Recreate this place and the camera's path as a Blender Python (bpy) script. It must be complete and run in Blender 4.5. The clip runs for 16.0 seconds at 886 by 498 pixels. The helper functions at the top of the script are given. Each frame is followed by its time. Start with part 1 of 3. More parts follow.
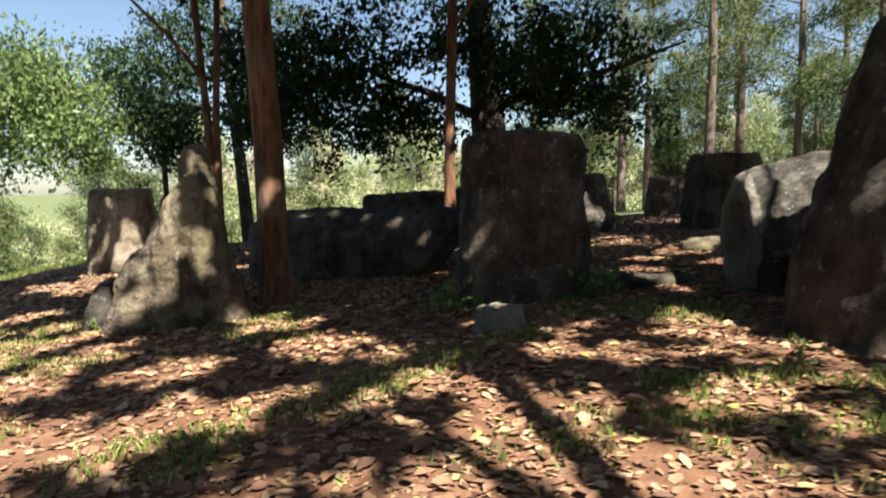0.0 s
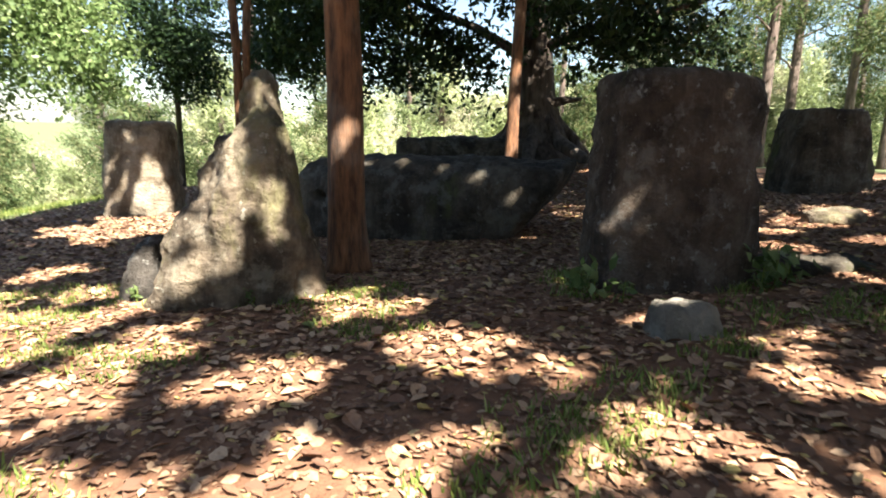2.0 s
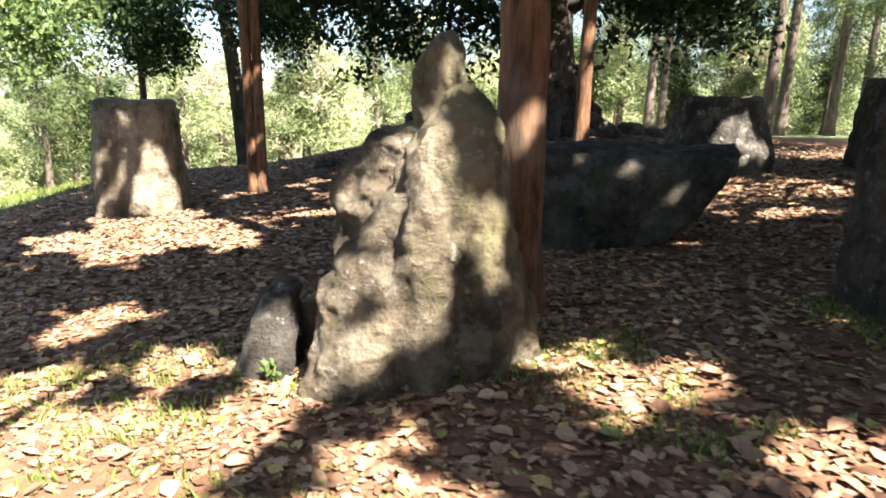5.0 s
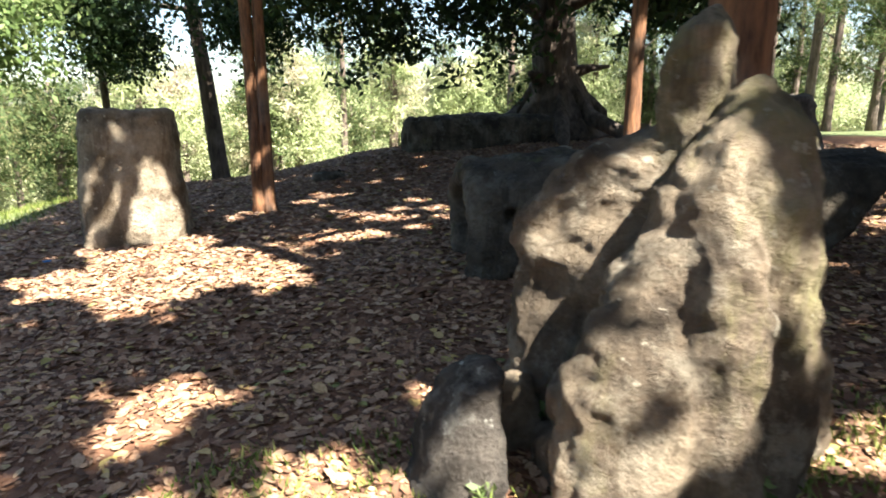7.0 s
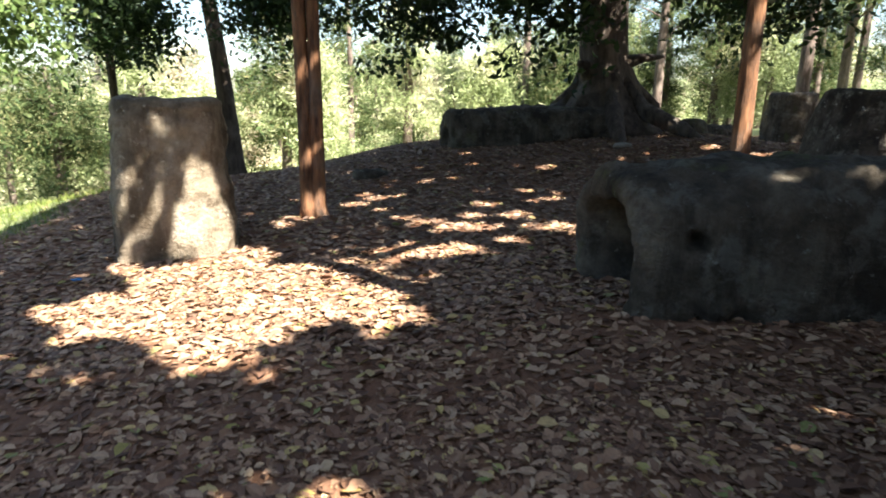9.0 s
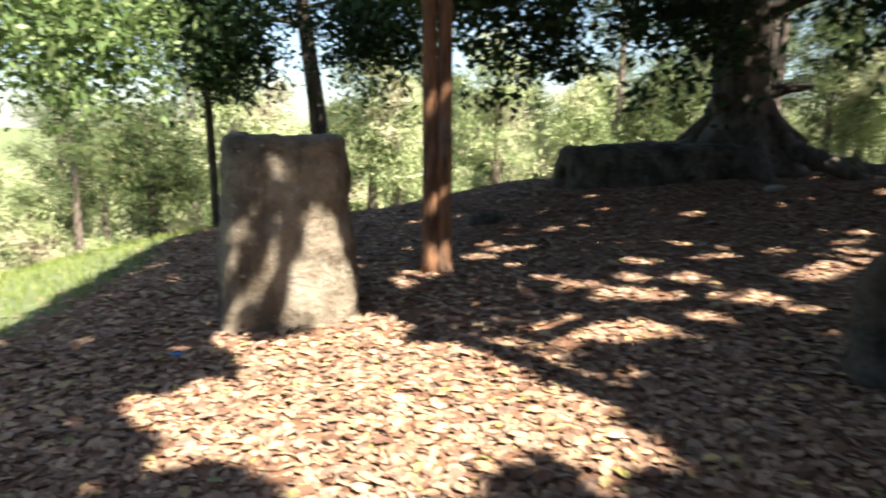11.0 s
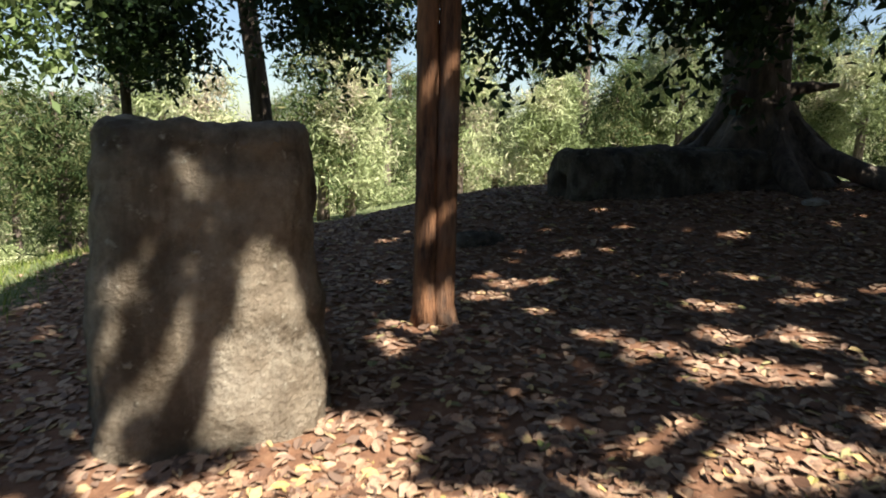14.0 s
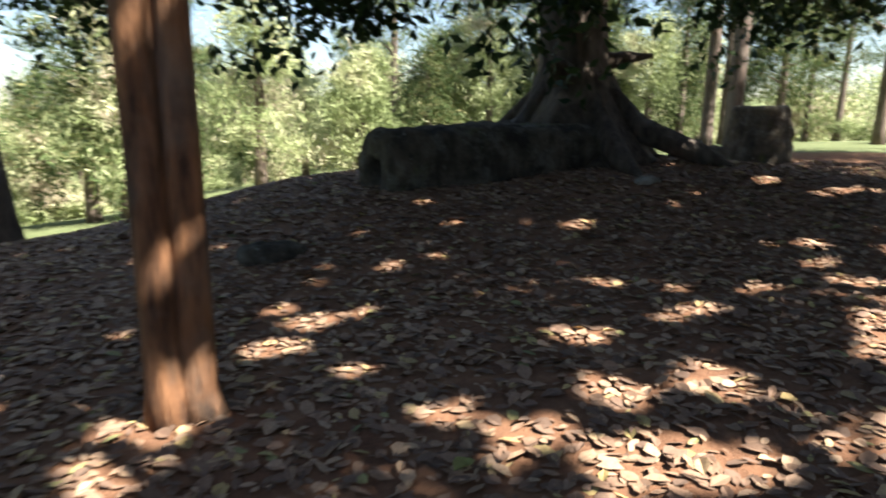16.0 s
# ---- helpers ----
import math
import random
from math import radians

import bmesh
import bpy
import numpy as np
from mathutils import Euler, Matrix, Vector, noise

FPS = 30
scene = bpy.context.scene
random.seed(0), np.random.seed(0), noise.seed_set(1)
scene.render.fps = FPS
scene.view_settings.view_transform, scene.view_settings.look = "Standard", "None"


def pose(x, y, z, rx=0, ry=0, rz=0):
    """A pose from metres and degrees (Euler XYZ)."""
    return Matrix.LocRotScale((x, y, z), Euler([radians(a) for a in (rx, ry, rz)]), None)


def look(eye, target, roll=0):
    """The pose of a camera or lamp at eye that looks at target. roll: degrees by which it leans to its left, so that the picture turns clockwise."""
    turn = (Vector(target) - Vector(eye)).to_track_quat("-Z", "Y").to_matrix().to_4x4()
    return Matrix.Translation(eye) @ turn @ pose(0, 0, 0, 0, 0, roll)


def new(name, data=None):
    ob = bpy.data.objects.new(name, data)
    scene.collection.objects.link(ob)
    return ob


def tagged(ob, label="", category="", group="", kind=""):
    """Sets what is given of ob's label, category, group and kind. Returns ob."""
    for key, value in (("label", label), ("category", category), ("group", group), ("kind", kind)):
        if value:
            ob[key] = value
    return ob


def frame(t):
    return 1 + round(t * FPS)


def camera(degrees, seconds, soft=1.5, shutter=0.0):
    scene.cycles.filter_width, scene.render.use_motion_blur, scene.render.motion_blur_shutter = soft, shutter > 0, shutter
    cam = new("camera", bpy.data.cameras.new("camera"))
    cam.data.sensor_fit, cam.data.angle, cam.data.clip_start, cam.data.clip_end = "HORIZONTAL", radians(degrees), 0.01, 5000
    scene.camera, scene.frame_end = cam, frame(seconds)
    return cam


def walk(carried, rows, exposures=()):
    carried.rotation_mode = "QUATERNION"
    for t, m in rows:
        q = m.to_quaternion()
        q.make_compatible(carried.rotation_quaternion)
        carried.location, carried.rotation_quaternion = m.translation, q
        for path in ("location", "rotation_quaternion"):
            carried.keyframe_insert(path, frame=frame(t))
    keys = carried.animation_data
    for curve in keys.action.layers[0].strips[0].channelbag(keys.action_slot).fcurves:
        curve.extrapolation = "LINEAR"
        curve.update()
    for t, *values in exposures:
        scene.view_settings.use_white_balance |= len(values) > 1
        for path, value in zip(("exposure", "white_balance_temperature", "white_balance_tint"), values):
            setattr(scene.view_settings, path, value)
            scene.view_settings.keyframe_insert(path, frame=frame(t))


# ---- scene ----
cam = camera(70.9, 16.0, soft=1.8, shutter=0.5)
METRES, EYE, TILT, LEAN, TURN = 12.6, 1.5, 0.0, -3.4, 0.0
ROWS = [
    (0.0, 0.0, 0.0, 0.0, -0.44, -5.51, 4.52),
    (0.5, -0.0205, 0.0218, -0.0001, -0.35, -8.86, 3.36),
    (1.0, -0.0473, 0.0433, 0.0047, -1.18, -9.98, 3.58),
    (1.5, -0.0629, 0.0713, 0.0053, 0.77, -7.51, 4.28),
    (2.0, -0.078, 0.097, 0.0083, -0.21, -10.62, 2.19),
    (2.5, -0.1023, 0.1163, 0.0128, -6.0, -11.09, 2.8),
    (3.0, -0.1237, 0.1383, 0.016, -4.28, -11.07, 3.45),
    (3.5, -0.1446, 0.1624, 0.0184, -1.71, -11.71, 4.19),
    (6.0, -0.2567, 0.2664, 0.0265, -7.62, -13.97, 2.08),
    (6.5, -0.275, 0.2924, 0.0277, -5.93, -13.29, 3.58),
    (7.0, -0.2995, 0.3143, 0.0292, -10.22, -13.63, 3.8),
    (7.5, -0.32, 0.3351, 0.0316, -10.75, -14.26, 2.68),
    (8.0, -0.3394, 0.3654, 0.0308, -7.7, -14.51, 3.23),
    (10.5, -0.4062, 0.4958, 0.0389, -17.37, -13.81, 3.18),
    (11.0, -0.4193, 0.5293, 0.0386, -4.89, -11.1, 3.29),
    (11.5, -0.4319, 0.553, 0.0392, -1.89, -11.0, 3.83),
    (12.0, -0.4438, 0.5761, 0.0394, -5.57, -11.36, 3.74),
    (12.5, -0.4465, 0.6067, 0.0368, -2.32, -11.13, 3.33),
    (13.0, -0.4429, 0.6342, 0.0349, -8.75, -12.68, 2.56),
    (13.5, -0.4432, 0.6609, 0.0333, -15.37, -14.58, 2.96),
    (14.0, -0.4389, 0.6964, 0.0332, -9.74, -11.11, 2.27),
    (14.5, -0.4295, 0.7245, 0.0329, -16.2, -11.77, 4.86),
    (15.0, -0.4233, 0.7591, 0.0314, -24.11, -12.8, 3.6),
    (15.5, -0.4067, 0.7923, 0.0315, -20.97, -12.26, 2.9),
    (16.0, -0.3896, 0.8242, 0.0278, -26.63, -13.67, 2.93),
]
walk(cam, [(t, pose(0, 0, EYE, TILT, LEAN, TURN) @ pose(METRES * x, METRES * y, METRES * z, 90 + pitch, roll, yaw)) for t, x, y, z, yaw, pitch, roll in ROWS],
     [(0.0, 1.75), (0.5, 2.1), (1.5, 2.55), (3.5, 2.75), (8.0, 2.75), (10.5, 2.55), (11.5, 2.1), (12.5, 1.85), (14.0, 1.65), (15.0, 1.8), (16.0, 2.25)])

# ---- light ----
SUN = Vector((0.42, -0.62, 0.95)).normalized()
world = bpy.data.worlds.new("sky_world")
scene.world = world
world.use_nodes = True
wn = world.node_tree.nodes
sky = wn.new("ShaderNodeTexSky")
sky.sky_type, sky.sun_disc = "NISHITA", False
sky.sun_elevation = math.asin(SUN.z)
sky.sun_rotation = math.atan2(SUN.x, SUN.y)
sky.dust_density, sky.air_density = 0.8, 1.0
world.node_tree.links.new(sky.outputs[0], wn["Background"].inputs[0])
wn["Background"].inputs[1].default_value = 0.05
sun_data = bpy.data.lights.new("sun", "SUN")
sun_data.energy, sun_data.angle, sun_data.color = 5.0, radians(0.55), (1.0, 0.95, 0.87)
sun = new("sun", sun_data)
sun.matrix_world = look((0, 0, 30), Vector((0, 0, 30)) - SUN)


# ---- materials ----
def material(name, rough=0.85):
    m = bpy.data.materials.new(name)
    m.use_nodes = True
    b = m.node_tree.nodes["Principled BSDF"]
    b.inputs["Roughness"].default_value = rough
    b.inputs["Specular IOR Level"].default_value = 0.25
    return m, m.node_tree.nodes, m.node_tree.links, b


def noise_node(nt, links, scale, detail=6, rough=0.6, src=None, stretch=None):
    n = nt.new("ShaderNodeTexNoise")
    n.inputs["Scale"].default_value, n.inputs["Detail"].default_value, n.inputs["Roughness"].default_value = scale, detail, rough
    if src is None:
        src = nt.new("ShaderNodeNewGeometry").outputs["Position"]
    if stretch:
        mp = nt.new("ShaderNodeMapping")
        mp.inputs["Scale"].default_value = stretch
        links.new(src, mp.inputs[0])
        src = mp.outputs[0]
    links.new(src, n.inputs["Vector"])
    return n


def ramp(nt, links, fac, stops):
    r = nt.new("ShaderNodeValToRGB")
    e = r.color_ramp.elements
    while len(e) < len(stops):
        e.new(0.5)
    for el, (p, c) in zip(e, stops):
        el.position, el.color = p, (*c, 1)
    links.new(fac, r.inputs[0])
    return r.outputs[0]


def mix(nt, links, fac, a, b):
    m = nt.new("ShaderNodeMix")
    m.data_type = "RGBA"
    if isinstance(fac, float):
        m.inputs[0].default_value = fac
    else:
        links.new(fac, m.inputs[0])
    for sock, v in ((m.inputs[6], a), (m.inputs[7], b)):
        if isinstance(v, tuple):
            sock.default_value = (*v, 1)
        else:
            links.new(v, sock)
    return m.outputs[2]


def bump(nt, links, b, height, strength, dist):
    n = nt.new("ShaderNodeBump")
    n.inputs["Strength"].default_value, n.inputs["Distance"].default_value = strength, dist
    links.new(height, n.inputs["Height"])
    links.new(n.outputs[0], b.inputs["Normal"])


def stone_material(name, dark, mid, pale, lichen=(0.5, 0.49, 0.42), moss=(0.13, 0.15, 0.05), moss_at=0.62, lichen_at=0.62):
    m, nt, ln, b = material(name, 0.92)
    big = noise_node(nt, ln, 2.2, 7, 0.65)
    fine = noise_node(nt, ln, 22, 8, 0.7)
    spot = noise_node(nt, ln, 11, 6, 0.65)
    mossn = noise_node(nt, ln, 1.6, 6, 0.7, stretch=(1.0, 1.0, 0.5))
    col = ramp(nt, ln, big.outputs[0], [(0.36, dark), (0.5, mid), (0.66, pale)])
    col = mix(nt, ln, ramp(nt, ln, fine.outputs[0], [(0.3, (0, 0, 0)), (0.75, (0.6, 0.6, 0.6))]), col, tuple(c * 0.45 for c in mid))
    col = mix(nt, ln, ramp(nt, ln, mossn.outputs[0], [(moss_at, (0, 0, 0)), (moss_at + 0.12, (0.7, 0.7, 0.7))]), col, moss)
    streak = noise_node(nt, ln, 4.5, 5, 0.65, stretch=(1.0, 1.0, 0.16))
    col = mix(nt, ln, ramp(nt, ln, streak.outputs[0], [(0.47, (0, 0, 0)), (0.62, (0.65, 0.65, 0.65))]), col, dark)
    blotch = noise_node(nt, ln, 3.6, 9, 0.72)
    col = mix(nt, ln, ramp(nt, ln, blotch.outputs[0], [(0.53, (0, 0, 0)), (0.62, (0.4, 0.4, 0.4))]), col, tuple(0.7 * a + 0.3 * c for a, c in zip(lichen, pale)))
    col = mix(nt, ln, ramp(nt, ln, spot.outputs[0], [(lichen_at, (0, 0, 0)), (lichen_at + 0.06, (0.8, 0.8, 0.8))]), col, lichen)
    ln.new(col, b.inputs["Base Color"])
    add = nt.new("ShaderNodeMath")
    ln.new(big.outputs[0], add.inputs[0])
    ln.new(fine.outputs[0], add.inputs[1])
    more = nt.new("ShaderNodeMath")
    ln.new(add.outputs[0], more.inputs[0])
    ln.new(blotch.outputs[0], more.inputs[1])
    bump(nt, ln, b, more.outputs[0], 1.0, 0.075)
    return m


def bark_material(name, dark, light, scale=9.0):
    m, nt, ln, b = material(name, 0.95)
    ridge = noise_node(nt, ln, scale, 7, 0.65, stretch=(1.6, 1.6, 0.28))
    patch = noise_node(nt, ln, 1.8, 4, 0.6)
    col = ramp(nt, ln, ridge.outputs[0], [(0.35, dark), (0.65, light)])
    col = mix(nt, ln, ramp(nt, ln, patch.outputs[0], [(0.5, (0, 0, 0)), (0.75, (0.45, 0.45, 0.45))]), col, (0.25, 0.22, 0.18))
    ln.new(col, b.inputs["Base Color"])
    bump(nt, ln, b, ridge.outputs[0], 0.9, 0.05)
    return m


def leaf_material(name, stops, glow=0.35, rough=0.45):
    """Leaves let part of the light through; each leaf has its own shade."""
    m, nt, ln, b = material(name, rough)
    geo = nt.new("ShaderNodeNewGeometry")
    col = ramp(nt, ln, geo.outputs["Random Per Island"], stops)
    n = noise_node(nt, ln, 0.5, 3)
    col = mix(nt, ln, ramp(nt, ln, n.outputs[0], [(0.4, (0, 0, 0)), (0.7, (0.5, 0.5, 0.5))]), col, tuple(0.6 * c for c in stops[0][1]))
    ln.new(col, b.inputs["Base Color"])
    tr = nt.new("ShaderNodeBsdfTranslucent")
    ln.new(col, tr.inputs[0])
    mx = nt.new("ShaderNodeMixShader")
    mx.inputs[0].default_value = glow
    ln.new(b.outputs[0], mx.inputs[1])
    ln.new(tr.outputs[0], mx.inputs[2])
    ln.new(mx.outputs[0], nt["Material Output"].inputs[0])
    return m


def wood_material():
    """Leaves of the sunny woods: green, straw and russet trees beside one another, with glare and shade in the colour.
    """
    m, nt, ln, b = material("far_wood_leaf", 0.75)
    patch = noise_node(nt, ln, 0.3, 7, 0.72)
    one = nt.new("ShaderNodeNewGeometry").outputs["Random Per Island"]
    # pale stops paint in sun glare and haze, the darkest one the shaded gaps
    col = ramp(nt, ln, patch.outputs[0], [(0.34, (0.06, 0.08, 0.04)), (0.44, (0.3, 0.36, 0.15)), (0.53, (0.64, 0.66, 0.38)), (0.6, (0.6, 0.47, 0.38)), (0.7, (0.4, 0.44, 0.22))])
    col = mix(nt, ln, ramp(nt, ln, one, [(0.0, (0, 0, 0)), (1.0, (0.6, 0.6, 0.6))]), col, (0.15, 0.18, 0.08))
    ln.new(col, b.inputs["Base Color"])
    tr = nt.new("ShaderNodeBsdfTranslucent")
    ln.new(col, tr.inputs[0])
    mx = nt.new("ShaderNodeMixShader")
    mx.inputs[0].default_value = 0.35
    ln.new(b.outputs[0], mx.inputs[1])
    ln.new(tr.outputs[0], mx.inputs[2])
    ln.new(mx.outputs[0], nt["Material Output"].inputs[0])
    return m


def litter_material(name, by_object, grey=0.0):
    m, nt, ln, b = material(name, 0.7)
    if by_object:
        fac = nt.new("ShaderNodeObjectInfo").outputs["Random"]
    else:
        fac = nt.new("ShaderNodeNewGeometry").outputs["Random Per Island"]
    col = ramp(nt, ln, fac, [(0.0, (0.1, 0.052, 0.032)), (0.3, (0.19, 0.1, 0.058)), (0.6, (0.33, 0.19, 0.11)), (0.9, (0.46, 0.31, 0.19)), (0.975, (0.5, 0.36, 0.12)), (1.0, (0.2, 0.23, 0.07))])
    col = mix(nt, ln, grey, col, (0.3, 0.25, 0.2))
    fine = noise_node(nt, ln, 60, 3)
    col = mix(nt, ln, ramp(nt, ln, fine.outputs[0], [(0.4, (0, 0, 0)), (0.8, (0.5, 0.5, 0.5))]), col, (0.1, 0.05, 0.03))
    ln.new(col, b.inputs["Base Color"])
    return m


def ground_material():
    m, nt, ln, b = material("litter_soil", 0.95)
    big = noise_node(nt, ln, 0.6, 6)
    mid = noise_node(nt, ln, 5, 8, 0.7)
    fine = noise_node(nt, ln, 45, 6, 0.7)
    col = ramp(nt, ln, mid.outputs[0], [(0.3, (0.09, 0.043, 0.025)), (0.52, (0.19, 0.093, 0.05)), (0.75, (0.31, 0.18, 0.1))])
    col = mix(nt, ln, ramp(nt, ln, fine.outputs[0], [(0.4, (0, 0, 0)), (0.65, (0.7, 0.7, 0.7))]), col, (0.2, 0.105, 0.06))
    # grass grows off the mound, on the slope outside the trees
    at = nt.new("ShaderNodeAttribute")
    at.attribute_name = "grassy"
    add = nt.new("ShaderNodeMath")
    sc = nt.new("ShaderNodeMath")
    sc.operation = "MULTIPLY"
    sc.inputs[1].default_value = 0.5
    ln.new(big.outputs[0], sc.inputs[0])
    ln.new(at.outputs["Fac"], add.inputs[0])
    ln.new(sc.outputs[0], add.inputs[1])
    grass = ramp(nt, ln, mid.outputs[0], [(0.3, (0.07, 0.095, 0.035)), (0.6, (0.15, 0.17, 0.075)), (0.8, (0.25, 0.24, 0.14))])
    col = mix(nt, ln, ramp(nt, ln, add.outputs[0], [(0.5, (0, 0, 0)), (0.75, (1, 1, 1))]), col, grass)
    ln.new(col, b.inputs["Base Color"])
    bump(nt, ln, b, mid.outputs[0], 0.8, 0.06)
    return m


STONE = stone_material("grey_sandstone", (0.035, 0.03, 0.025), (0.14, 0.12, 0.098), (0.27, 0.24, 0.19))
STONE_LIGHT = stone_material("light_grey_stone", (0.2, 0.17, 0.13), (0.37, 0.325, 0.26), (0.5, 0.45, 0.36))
STONE_PALE = stone_material("pale_sandstone", (0.06, 0.046, 0.032), (0.26, 0.2, 0.136), (0.42, 0.34, 0.23), lichen=(0.42, 0.38, 0.29), moss=(0.22, 0.21, 0.08), moss_at=0.55)
STONE_JAR = stone_material("cream_sandstone", (0.11, 0.08, 0.05), (0.37, 0.295, 0.205), (0.55, 0.465, 0.35), lichen=(0.52, 0.46, 0.35), moss=(0.24, 0.23, 0.1), moss_at=0.6)
STONE_RED = stone_material("brown_sandstone", (0.03, 0.021, 0.016), (0.12, 0.088, 0.062), (0.24, 0.18, 0.13), lichen=(0.32, 0.3, 0.26), lichen_at=0.6)
STONE_DARK = stone_material("dark_mossy_stone", (0.032, 0.026, 0.019), (0.125, 0.102, 0.073), (0.23, 0.195, 0.145), lichen=(0.26, 0.26, 0.22), lichen_at=0.63, moss_at=0.57)
BARK_RED = bark_material("red_brown_bark", (0.06, 0.032, 0.02), (0.26, 0.125, 0.06))
BARK_DARK = bark_material("dark_bark", (0.035, 0.026, 0.02), (0.11, 0.085, 0.065), 6.0)
BARK_PINE = bark_material("grey_pine_bark", (0.06, 0.045, 0.036), (0.2, 0.15, 0.12), 7.0)
LEAF_DARK = leaf_material("dark_green_leaf", [(0.0, (0.014, 0.03, 0.01)), (0.5, (0.028, 0.058, 0.017)), (1.0, (0.055, 0.09, 0.026))], 0.1, 0.6)
LEAF_GREEN = leaf_material("fresh_green_leaf", [(0.0, (0.09, 0.14, 0.045)), (0.5, (0.16, 0.23, 0.075)), (1.0, (0.29, 0.35, 0.15))], 0.4)
LEAF_FAR = wood_material()
LEAF_PINE = leaf_material("pine_needle", [(0.0, (0.05, 0.085, 0.03)), (0.6, (0.11, 0.15, 0.05)), (1.0, (0.22, 0.2, 0.09))], 0.3, 0.7)
LITTER = litter_material("dry_leaf", False)
LITTER_GREY = litter_material("weathered_dry_leaf", False, 0.24)
LITTER_ONE = litter_material("dry_leaf_single", True)
GRASS = leaf_material("grass_blade", [(0.0, (0.1, 0.15, 0.03)), (0.6, (0.22, 0.28, 0.06)), (1.0, (0.4, 0.38, 0.14))], 0.35, 0.6)
GROUND = ground_material()
BLUE, _, _, bb = material("blue_plastic", 0.4)
bb.inputs["Base Color"].default_value = (0.05, 0.25, 0.6, 1)


# ---- builders ----
def smooth(a, b, v):
    k = min(1.0, max(0.0, (v - a) / (b - a)))
    return k * k * (3 - 2 * k)


def level(x, y):
    """Height of the ground: a low mound that falls off to the west and north."""
    z = 0.12 + 0.27 * smooth(-1.5, 3.6, y)
    z += 0.36 * smooth(13.5, 17.5, y) * smooth(-6, -2, x)
    z -= 0.75 * smooth(-7.8, -15, x) + 3.0 * smooth(-13, -34, x)
    edge = 19.5 + 0.25 * min(0, x + 1)
    z -= 1.3 * smooth(edge, edge + 10, y) * (1 - 0.75 * smooth(2, 7, x)) + 2.4 * smooth(edge + 8, edge + 34, y)
    z += 0.0594 * max(-14.0, min(9.0, x)) + 10 * smooth(80, 260, math.hypot(x, y))
    z -= 0.6 * smooth(2.5, 6.5, x) * smooth(12.5, 18, y)
    z += 0.035 * noise.noise(Vector((x * 0.7, y * 0.7, 0.3)))
    return z


def west(x, y):
    """How far the place lies towards the grassy side: the litter ends at about -8.4."""
    return x + 0.05 * (y - 12) + 0.35 * noise.noise(Vector((x * 0.5, y * 0.5, 11)))


def mesh_ob(name, verts, faces, mat, flat=False):
    me = bpy.data.meshes.new(name)
    me.from_pydata([tuple(v) for v in verts], [], faces)
    me.materials.append(mat)
    if not flat:
        me.polygons.foreach_set("use_smooth", [True] * len(me.polygons))
    me.update()
    return new(name, me)


def part(name, verts, faces, mat, parent, label="", flat=False):
    ob = mesh_ob(name, verts, faces, mat, flat)
    ob.parent = parent
    return tagged(ob, label)


def loft(rings, seg=40, power=2.6, rough=0.03, scale=2.5, seed=0.0, close=True, fine=0.012, crease=0.0):
    """Rings of (centre, half-width vector, half-depth vector) joined into a skin and roughened like worn stone."""
    verts, faces = [], []
    for c, u, w in rings:
        for i in range(seg):
            a = 2 * math.pi * i / seg
            ca, sa = math.cos(a), math.sin(a)
            k = (abs(ca) ** power + abs(sa) ** power) ** (-1 / power)
            d = k * ca * Vector(u) + k * sa * Vector(w)
            p = Vector(c) + d
            if crease:
                q = p * 3.4 + Vector((seed, seed * 2.7, 0))
                h = abs(noise.noise(q)) * 1.6 + abs(noise.noise(q * 2.6)) * 0.7 - 0.55
                p += d.normalized() * (crease * h * min(1.0, (d.length / 0.4) ** 2))
            verts.append(p)
    n = len(rings)
    for r in range(n - 1):
        for i in range(seg):
            j = (i + 1) % seg
            faces.append((r * seg + i, r * seg + j, (r + 1) * seg + j, (r + 1) * seg + i))
    if close:
        for r, flip in ((0, True), (n - 1, False)):
            k = len(verts)
            verts.append(Vector(rings[r][0]))
            for i in range(seg):
                j = (i + 1) % seg
                a, b = r * seg + i, r * seg + j
                faces.append((b, a, k) if flip else (a, b, k))
    out = []
    off = Vector((seed * 7.3, seed * 3.1, seed * 1.7))
    for v in verts:
        p = v * scale + off
        d = noise.noise_vector(p) * rough + noise.noise_vector(p * 3.7) * rough * 0.4 + noise.noise_vector(p * 11) * fine
        out.append(v + d)
    return out, faces


def resample(levels, n):
    """Even steps through rows of numbers, eased between them."""
    rows = []
    for k in range(n):
        s = k / (n - 1) * (len(levels) - 1)
        i = min(int(s), len(levels) - 2)
        f = s - i
        rows.append([a + (b - a) * f for a, b in zip(levels[i], levels[i + 1])])
    return rows


def split_parts(verts, faces, cut, mat, parent, low_name, high_name, low_mat=None):
    """The skin below the cut as one part, the rest as another."""
    for name, pick in ((low_name, [f for f in faces if min(f) < cut]), (high_name, [f for f in faces if min(f) >= cut])):
        used = sorted({i for f in pick for i in f})
        index = {i: k for k, i in enumerate(used)}
        part(name, [verts[i] for i in used], [tuple(index[i] for i in f) for f in pick], (low_mat or mat) if name == low_name else mat, parent)


